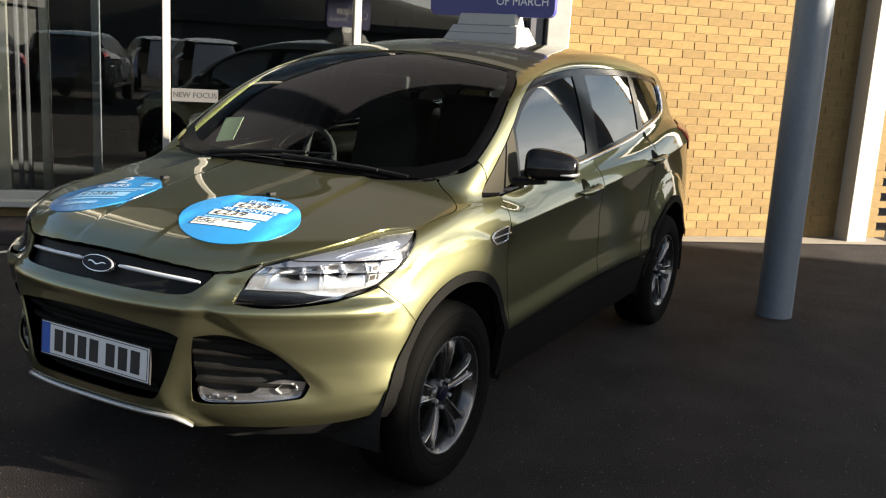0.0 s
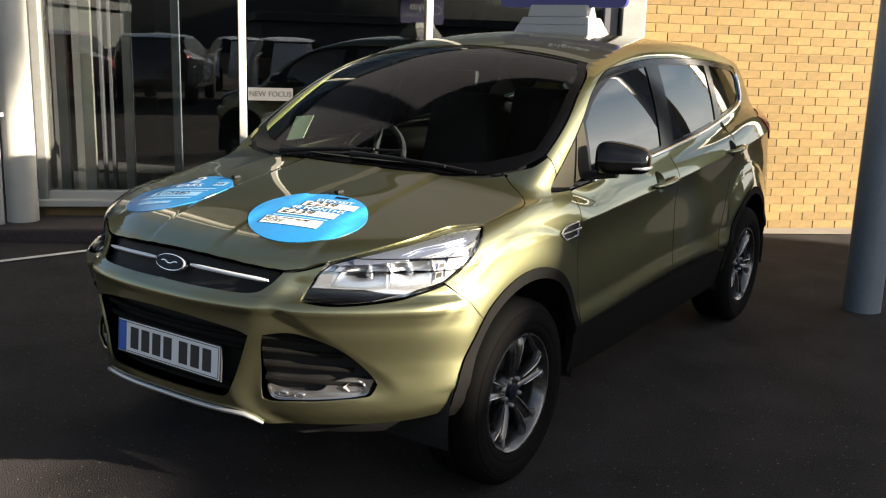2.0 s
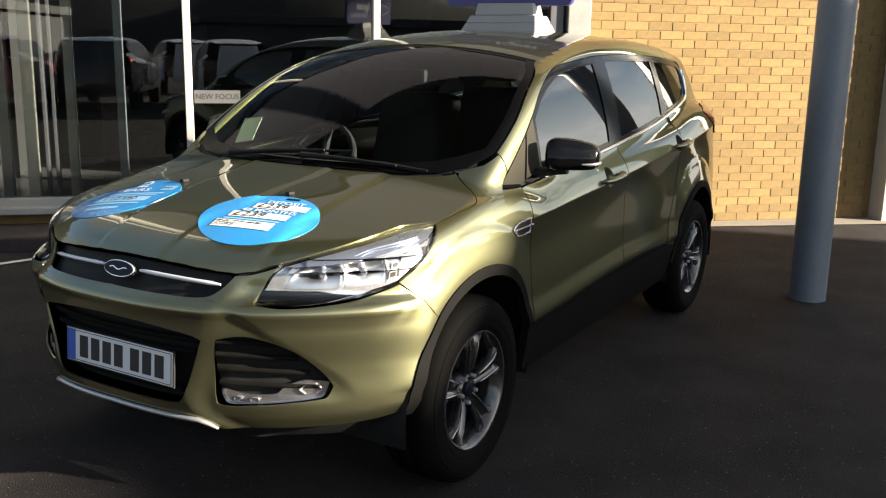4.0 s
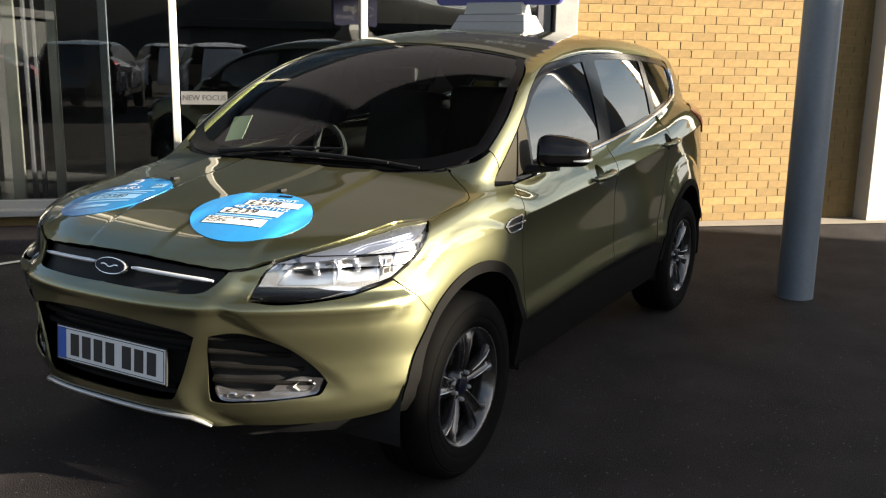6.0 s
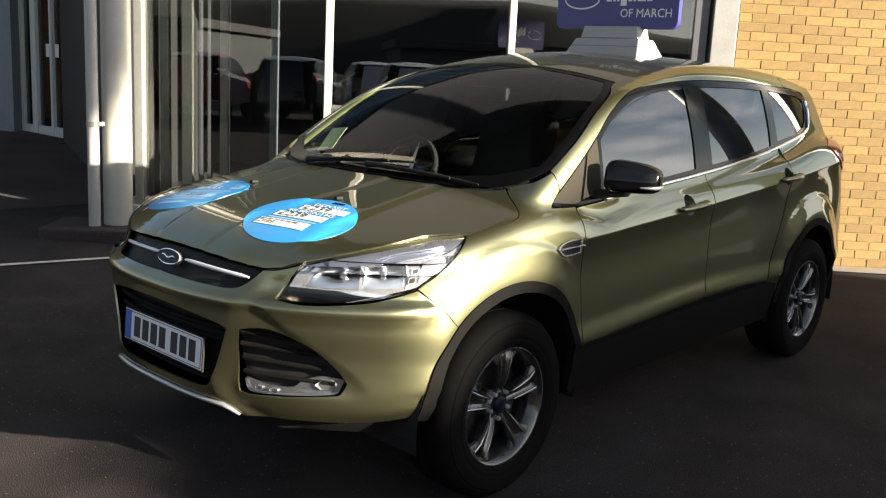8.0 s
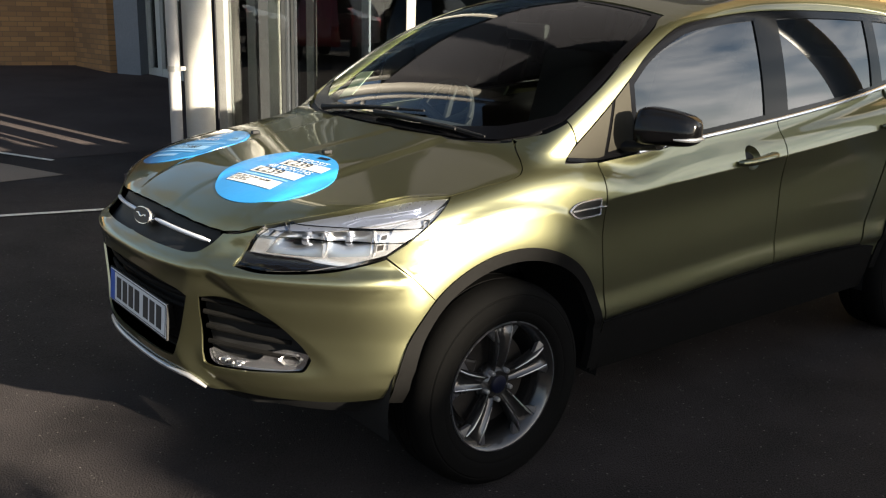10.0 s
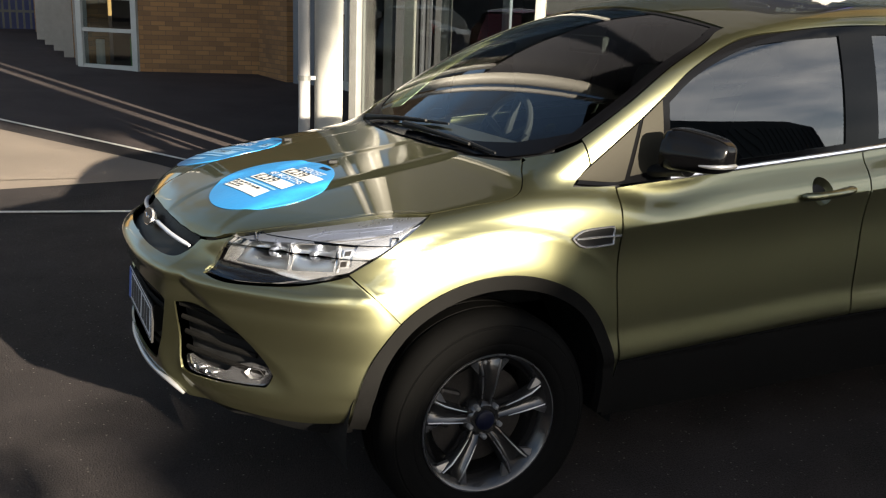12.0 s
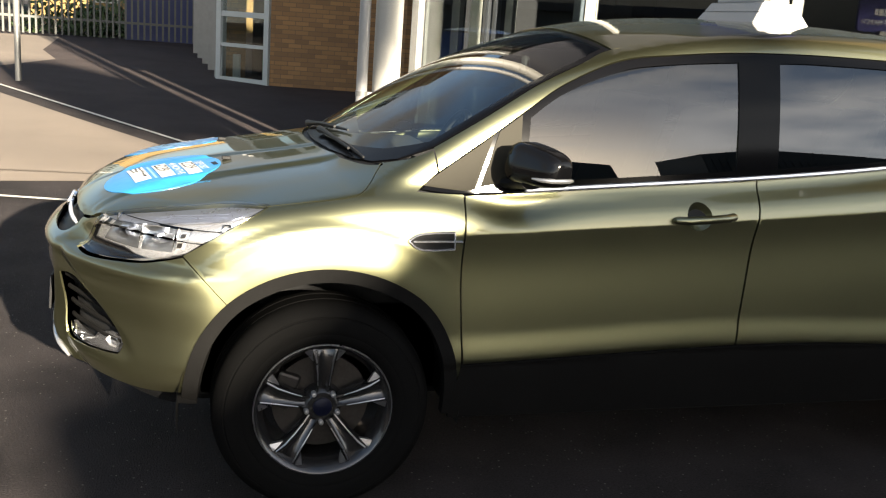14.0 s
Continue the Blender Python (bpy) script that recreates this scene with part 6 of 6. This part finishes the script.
for z0, z1 in ((0.47, 0.99), (1.05, 1.50), (1.59, 2.7), (2.8, 5.0)):
    wing_box("pane", Vector(WA) + d1 * 0.10, Vector(WA) + d1 * 1.04, 0.0, 0.012, z0, z1, M_SIDEGLASS, side_win).visible_shadow = False
for t0, t1, z1, mt, name, label in ((0.16, 0.30, 0.86, M_LABEL, "paper_roll", "white rolled paper standing behind the side window"), (0.82, 1.02, 0.92, M_GREEN, "green_board", "bright green card board leaning behind the side window")):
    tagged(wing_box(name, Vector(WA) + d1 * t0, Vector(WA) + d1 * t1, 0.20, 0.26, 0.40, z1, mt, None, 0.01), label, "board" if "board" in name else "paper")
structure(wing_box("floor_side_room", WA, WB, 0.1, 1.6, 0.3, 0.40, M_FLOOR), "dark floor of the side room", "floor")
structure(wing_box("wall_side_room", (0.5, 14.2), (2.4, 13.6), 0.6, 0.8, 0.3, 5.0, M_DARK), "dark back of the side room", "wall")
structure(wing_box("wall_wing", WB, WC, 0.0, 0.3, 0.2, 5.5, M_BRICK_DEEP), "brown-buff brick wall of the side wing in shade", "wall")
structure(wing_box("wall_wing_return", WC, (3.12, 11.35), -0.25, 0.0, 0.2, 5.5, M_BRICK_DEEP), "brick return wall of the side wing", "wall")
for k in range(5):
    a = Vector((-0.02 - 0.09 * k, 13.72 + 1.35 * k))
    ob = wing_box("wall_pier", a, a + Vector((0.02, 0.22)), -0.16, 0.02, 0.3, 5.0, M_GALV)
    structure(ob, "pale grey pier of the side wing", "wall")
structure(wing_box("wall_wing_flank", (0.10, 13.6), (-0.35, 21.5), -0.4, -0.02, 0.2, 5.0, M_BRICK_DEEP), "brick flank of the side wing", "wall")
entrance = structure(new("door_entrance"), "grey-framed glazed entrance doors in shade", "door")
EA, EB = Vector((3.42, 11.0)), Vector((3.60, 9.72))
de = (EB - EA).normalized()
for t0, w in ((-0.06, 0.07), (0.24, 0.12), (0.70, 0.05), (1.18, 0.09)):
    wing_box("door_frame", EA + de * t0, EA + de * (t0 + w), -0.06, 0.06, 0.33, 3.2, M_STONE, entrance)
wing_box("door_frame", EA, EB, -0.05, 0.05, 0.28, 0.44, M_STONE, entrance)
for t0, t1 in ((0.01, 0.24), (0.36, 0.70), (0.75, 1.18)):
    wing_box("pane", EA + de * t0, EA + de * t1, -0.006, 0.006, 0.44, 3.2, M_SHOPGLASS, entrance).visible_shadow = False
bm = bmesh.new()
for t0 in (0.62, 0.84):
    q = EA + de * t0 + Vector((-0.03, 0))
    box(bm, q.x - 0.004, q.x, q.y - 0.055, q.y + 0.055, 1.42, 1.60)
part("door_notice", bm, M_LABEL, entrance, "white paper notice")
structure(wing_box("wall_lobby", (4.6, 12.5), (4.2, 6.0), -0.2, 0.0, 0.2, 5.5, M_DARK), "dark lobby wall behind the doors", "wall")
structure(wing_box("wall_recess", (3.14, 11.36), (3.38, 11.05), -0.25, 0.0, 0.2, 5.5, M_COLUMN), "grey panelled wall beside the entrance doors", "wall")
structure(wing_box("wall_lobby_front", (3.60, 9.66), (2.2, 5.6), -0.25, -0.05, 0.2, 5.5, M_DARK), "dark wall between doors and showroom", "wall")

# ---- fence, pole, hedge and yard beyond ----
fence = thing("fence", "galvanised steel palisade fence along the yard", "fence")
def fz(x):
    return ground_z(21.8)
for k in range(90):
    x = -13.0 + 0.15 * k
    if x > 0.1:
        break
    bm = bmesh.new()
    w = 0.024
    outline = [(-w, 0.0), (w, 0.0), (w, 1.62), (0.0, 1.78), (-w, 1.62)]
    prism(bm, outline, -0.012, 0.012, Matrix.Translation((x, 21.8, fz(x) + 0.05)) @ Matrix.Rotation(math.pi / 2, 4, "X"))
    part("pale", bm, M_WEATHERED, fence)
for z in (0.45, 1.4):
    bm = bmesh.new()
    box(bm, -13.1, 0.15, 21.82, 21.86, fz(0) + z - 0.03, fz(0) + z + 0.03)
    part("rail", bm, M_WEATHERED, fence)
tagged(part_pole := post("steel_pole", -2.9, 11.54, 0.045, 3.6, M_GALV, "thin grey steel pole standing on the tarmac", "pole"), "", "")
bm = bmesh.new()
box(bm, -2.1, 0.0, 22.3, 22.45, 0.7, 1.95)
tagged(part("blue_screen", bm, M_BLUE_FENCE), "blue sheet screen behind the palisade fence", "screen")


def bush(x, y, z, r, n, seed, label):
    rng = random.Random(seed)
    verts, faces = [], []
    for k in range(n):
        d = Vector((rng.gauss(0, 1), rng.gauss(0, 1), rng.gauss(0, 1))).normalized() * r * rng.uniform(0.35, 1.0) ** 0.6
        c = Vector((d.x * 1.3, d.y * 0.8, abs(d.z) * 1.0))
        a, b = Vector((rng.gauss(0, 1), rng.gauss(0, 1), rng.gauss(0, 1))).normalized() * 0.09, Vector((rng.gauss(0, 1), rng.gauss(0, 1), rng.gauss(0, 1))).normalized() * 0.06
        i = len(verts)
        verts += [tuple(c - a), tuple(c + b), tuple(c + a), tuple(c - b)]
        faces.append([i, i + 1, i + 2, i + 3])
    me = bpy.data.meshes.new("crown")
    me.from_pydata(verts, [], faces)
    me.materials.append(M_LEAF)
    base = thing("bush", label, "bush", (x, y, z), "bushes behind the fence")
    ob = new("crown", me)
    ob.parent = base
    bm = bmesh.new()
    for k in range(4):
        a = rng.uniform(0, 6.28)
        tube(bm, [(0.05 * math.cos(a), 0.05 * math.sin(a), -0.1), (0.25 * r * math.cos(a), 0.25 * r * math.sin(a), 0.4 * r), (0.5 * r * math.cos(a), 0.4 * r * math.sin(a), 0.8 * r)], [0.04, 0.03, 0.012], 6)
    part("stem", bm, M_BARK, base)


for k, (x, y, r) in enumerate(((-2.7, 23.0, 0.9), (-3.6, 23.4, 1.1), (-6.3, 23.2, 0.8), (-8.0, 23.6, 1.0), (-2.2, 23.9, 1.2))):
    bush(x, y, ground_z(23) - 0.1, r, 700, 10 + k, "dark green hedge bush behind the palisade fence")
far = thing("far_building", "buff brick building far behind the fence", "building", (0, 0, 0))
bm = bmesh.new()
box(bm, -5.5, 3.0, 30.0, 36.0, 0.5, 4.5)
part("wall", bm, M_BRICK, far)
bm = bmesh.new()
box(bm, -5.8, 3.2, 29.7, 36.2, 4.5, 4.8, 0.05)
part("roof", bm, M_SHED, far)
for x in (-3.6, -1.2):
    bm = bmesh.new()
    box(bm, x, x + 0.8, 29.96, 30.0, 1.6, 2.6)
    w = part("window", bm, M_FRAME, far)
    bm = bmesh.new()
    box(bm, x + 0.07, x + 0.73, 29.94, 29.96, 1.67, 2.53)
    part("pane", bm, M_GLOSS, w)

# ---- parked cars across the yard ----
rough = thing("parked_car", "dark blue hatchback parked across the yard", "car", group="cars parked across the yard")
def coarse(name, o, kind, mat, cell=0.10, sides="both"):
    return panel(name, o, kind, mat, rough, cell=cell, sides=sides, skirt=0.0)
FLANK = [(-0.45, 0.40), (-0.45, 0.80), (-0.2, 0.98), (0.15, 1.06), (0.30, 1.05), (0.8, 1.06), (1.46, 1.11), (2.33, 1.20), (2.9, 1.30), (3.2, 1.28), (3.3, 0.9), (3.3, 0.4)]
coarse("flank", FLANK, "side", M_CAR_BLUE)
coarse("nose", [(0.0, 0.35), (0.95, 0.40), (0.95, 0.80), (0.55, 0.88), (0.0, 0.91)], "polar", M_CAR_BLUE)
panel("bonnet", BONNET, "top", M_CAR_BLUE, rough, cell=0.10, skirt=0)
panel("roof", ROOF, "top", M_CAR_BLUE, rough, cell=0.12, skirt=0)
coarse("pillar", RAIL, "side", M_CAR_BLUE, 0.06)
panel("windscreen", SCREEN, "top", M_GLOSS, rough, cell=0.10, skirt=0)
coarse("side_window", SURROUND, "side", M_GLOSS, 0.08)
coarse("head_lamp", LAMP, "polar", M_SILVER, 0.08)
panel("tail", smooth([(-0.6, 0.4), (-0.6, 0.4), (0.6, 0.4), (0.6, 0.4), (0.5, 1.1), (0.42, 1.5), (0.42, 1.5), (-0.42, 1.5), (-0.42, 1.5), (-0.5, 1.1)]), "rear", M_CAR_BLUE, rough, cell=0.12, skirt=0)
coarse("tail_lamp", [(2.95, 1.0), (3.28, 1.0), (3.22, 1.2), (3.0, 1.22)], "side", M_RED, 0.08)
for x in (0.0, WHEEL_BASE):
    for y in (-0.77, 0.77):
        bm = bmesh.new()
        lathe(bm, [(0.02, -0.1), (0.22, -0.11), (0.33, -0.1), (0.345, 0.0), (0.33, 0.1), (0.22, 0.11), (0.02, 0.1)], 20)
        bmesh.ops.transform(bm, verts=bm.verts, matrix=Matrix.Translation((x, y, HUB_Z)))
        part("wheel", bm, M_RUBBER, rough)
def repaint(ob, mat, label):
    for o in ob.children:
        if o.data.materials and o.data.materials[0] is M_CAR_BLUE:
            o.material_slots[0].link = "OBJECT"
            o.material_slots[0].material = mat
    tagged(ob, label)
for k, (u, v, turn, mat, word) in enumerate(((-9.5, -18.0, 90, M_CAR_RED, "red"), (-7.0, -18.2, 95, M_CAR_BLACK, "black"), (-4.4, -18.0, 85, M_CAR_WHITE, "white"), (-1.8, -18.3, 92, M_CAR_GREY, "grey"), (-12.2, -18.0, 88, M_CAR_GREY, "grey"), (-6.0, -25.5, 80, M_CAR_WHITE, "white"), (-9.0, -25.8, 80, M_CAR_BLUE, "dark blue"))):
    p = FACADE @ Vector((u, v, 0))
    o = copy_thing(rough, pose(p.x, p.y, 0, 0, 0, turn - 46))
    repaint(o, mat, word + " hatchback parked across the yard")
p = FACADE @ Vector((-14.5, -18.2, 0))
rough.matrix_basis = pose(p.x, p.y, 0, 0, 0, 46)

# ---- low buildings, trees and hills across the road, mirrored in the glass ----
for u, v, w, d, h, turn, word in ((-26, -46, 24, 12, 2.9, 8, "pale"), (4, -52, 20, 12, 2.6, -6, "pale"), (-58, -40, 22, 14, 3.4, 15, "grey")):
    p = FACADE @ Vector((u, v, 0))
    b = thing("warehouse", "low " + word + " metal warehouse far across the yard", "building", (p.x, p.y, 0), "warehouses across the yard")
    b.rotation_euler = (0, 0, radians(turn - 46))
    bm = bmesh.new()
    box(bm, -w / 2, w / 2, -d / 2, d / 2, -0.3, h)
    part("wall", bm, M_SHED, b)
    bm = bmesh.new()
    box(bm, -w / 2 - 0.4, w / 2 + 0.4, -d / 2 - 0.4, d / 2 + 0.5, h, h + 0.45, 0.03)
    part("roof", bm, M_CANOPY, b, word + " sheet roof")
    for k in range(5):
        bm = bmesh.new()
        x = -w / 2 + w * (k + 0.5) / 5
        box(bm, x - 1.0, x + 1.0, d / 2, d / 2 + 0.05, 0.0, 2.4, 0.02)
        part("roller_door", bm, M_DARKFRAME, b)
hill_rng = random.Random(5)
bm = bmesh.new()
waves = [(hill_rng.uniform(1.5, 14), hill_rng.uniform(0, 6.28)) for k in range(14)]
rows = []
for r, lift in ((130.0, 0.0), (150.0, 0.8), (175.0, 1.0), (230.0, 0.0)):
    row = []
    for k in range(161):
        a = radians(150 + 185 * k / 160)
        h = 13.0 + sum(3.2 / f ** 0.5 * math.sin(f * a * 1.7 + ph) for f, ph in waves) * 0.9
        row.append(bm.verts.new((r * math.cos(a), r * math.sin(a), max(2.5, h) * lift - 0.4)))
    rows.append(row)
for a, b in zip(rows, rows[1:]):
    for k in range(160):
        bm.faces.new((a[k], a[k + 1], b[k + 1], b[k]))
structure(part("backdrop", bm, M_HILL, None, "", True), "dark wooded hills far beyond the yard", "hill")


# ---- bricks of the lit wall ----
def brick_mesh(length):
    bm = bmesh.new()
    box(bm, 0, length, -0.0038, 0.03, 0, BRICK_H, 0)
    bmesh.ops.bevel(bm, geom=[e for e in bm.edges if all(v.co.y < 0 for v in e.verts)], offset=0.002, segments=1, affect="EDGES")
    bm.faces.ensure_lookup_table()
    bmesh.ops.delete(bm, geom=[f for f in bm.faces if f.normal.y > 0.9], context="FACES")
    me = bpy.data.meshes.new("brick")
    bm.to_mesh(me)
    bm.free()
    me.materials.append(M_BRICK)
    return me


def lay_bricks(wall, u0, u1, z0, z1, whole_to, frame_m, mat):
    """Stretcher courses from u0 to u1; bricks short of whole_to are parts of their own, the rest one part."""
    rng = random.Random(7)
    whole, half = brick_mesh(BRICK_L), brick_mesh(BRICK_L / 2 - 0.005)
    verts, faces = [], []
    for row in range(int((z1 - z0) / COURSE)):
        z = z0 + row * COURSE
        u, first = u0, row % 2
        while u < u1 - 0.05:
            me = half if first else whole
            length = BRICK_L / 2 - 0.005 if first else BRICK_L
            first = 0
            if u < whole_to and z < 2.35:
                ob = new("brick", me)
                ob.parent = wall
                ob.matrix_basis = frame_m @ Matrix.Translation((u + rng.uniform(-0.0015, 0.0015), rng.uniform(-0.0012, 0.0012), z + rng.uniform(-0.001, 0.001)))
            else:
                i = len(verts)
                v0 = -0.0038 + rng.uniform(-0.002, 0.002)
                for x, y, h in ((0.002, v0, 0.002), (length - 0.002, v0, 0.002), (length - 0.002, v0, BRICK_H - 0.002), (0.002, v0, BRICK_H - 0.002), (0, 0.02, 0), (length, 0.02, 0), (length, 0.02, BRICK_H), (0, 0.02, BRICK_H)):
                    verts.append(tuple(frame_m @ Vector((u + x, y, z + h))))
                faces += [[i, i + 1, i + 2, i + 3], [i + 4, i + 5, i + 1, i], [i + 5, i + 6, i + 2, i + 1], [i + 6, i + 7, i + 3, i + 2], [i + 7, i + 4, i, i + 3]]
            u += length + 0.007
    me = bpy.data.meshes.new("brickwork")
    me.from_pydata(verts, [], faces)
    me.materials.append(mat)
    ob = new("brickwork", me)
    ob.parent = wall
    tagged(ob, kind="stuff")


lay_bricks(wall_brick, -1.355, 2.10, 0.012, 3.6, 0.80, FACADE, M_BRICK)
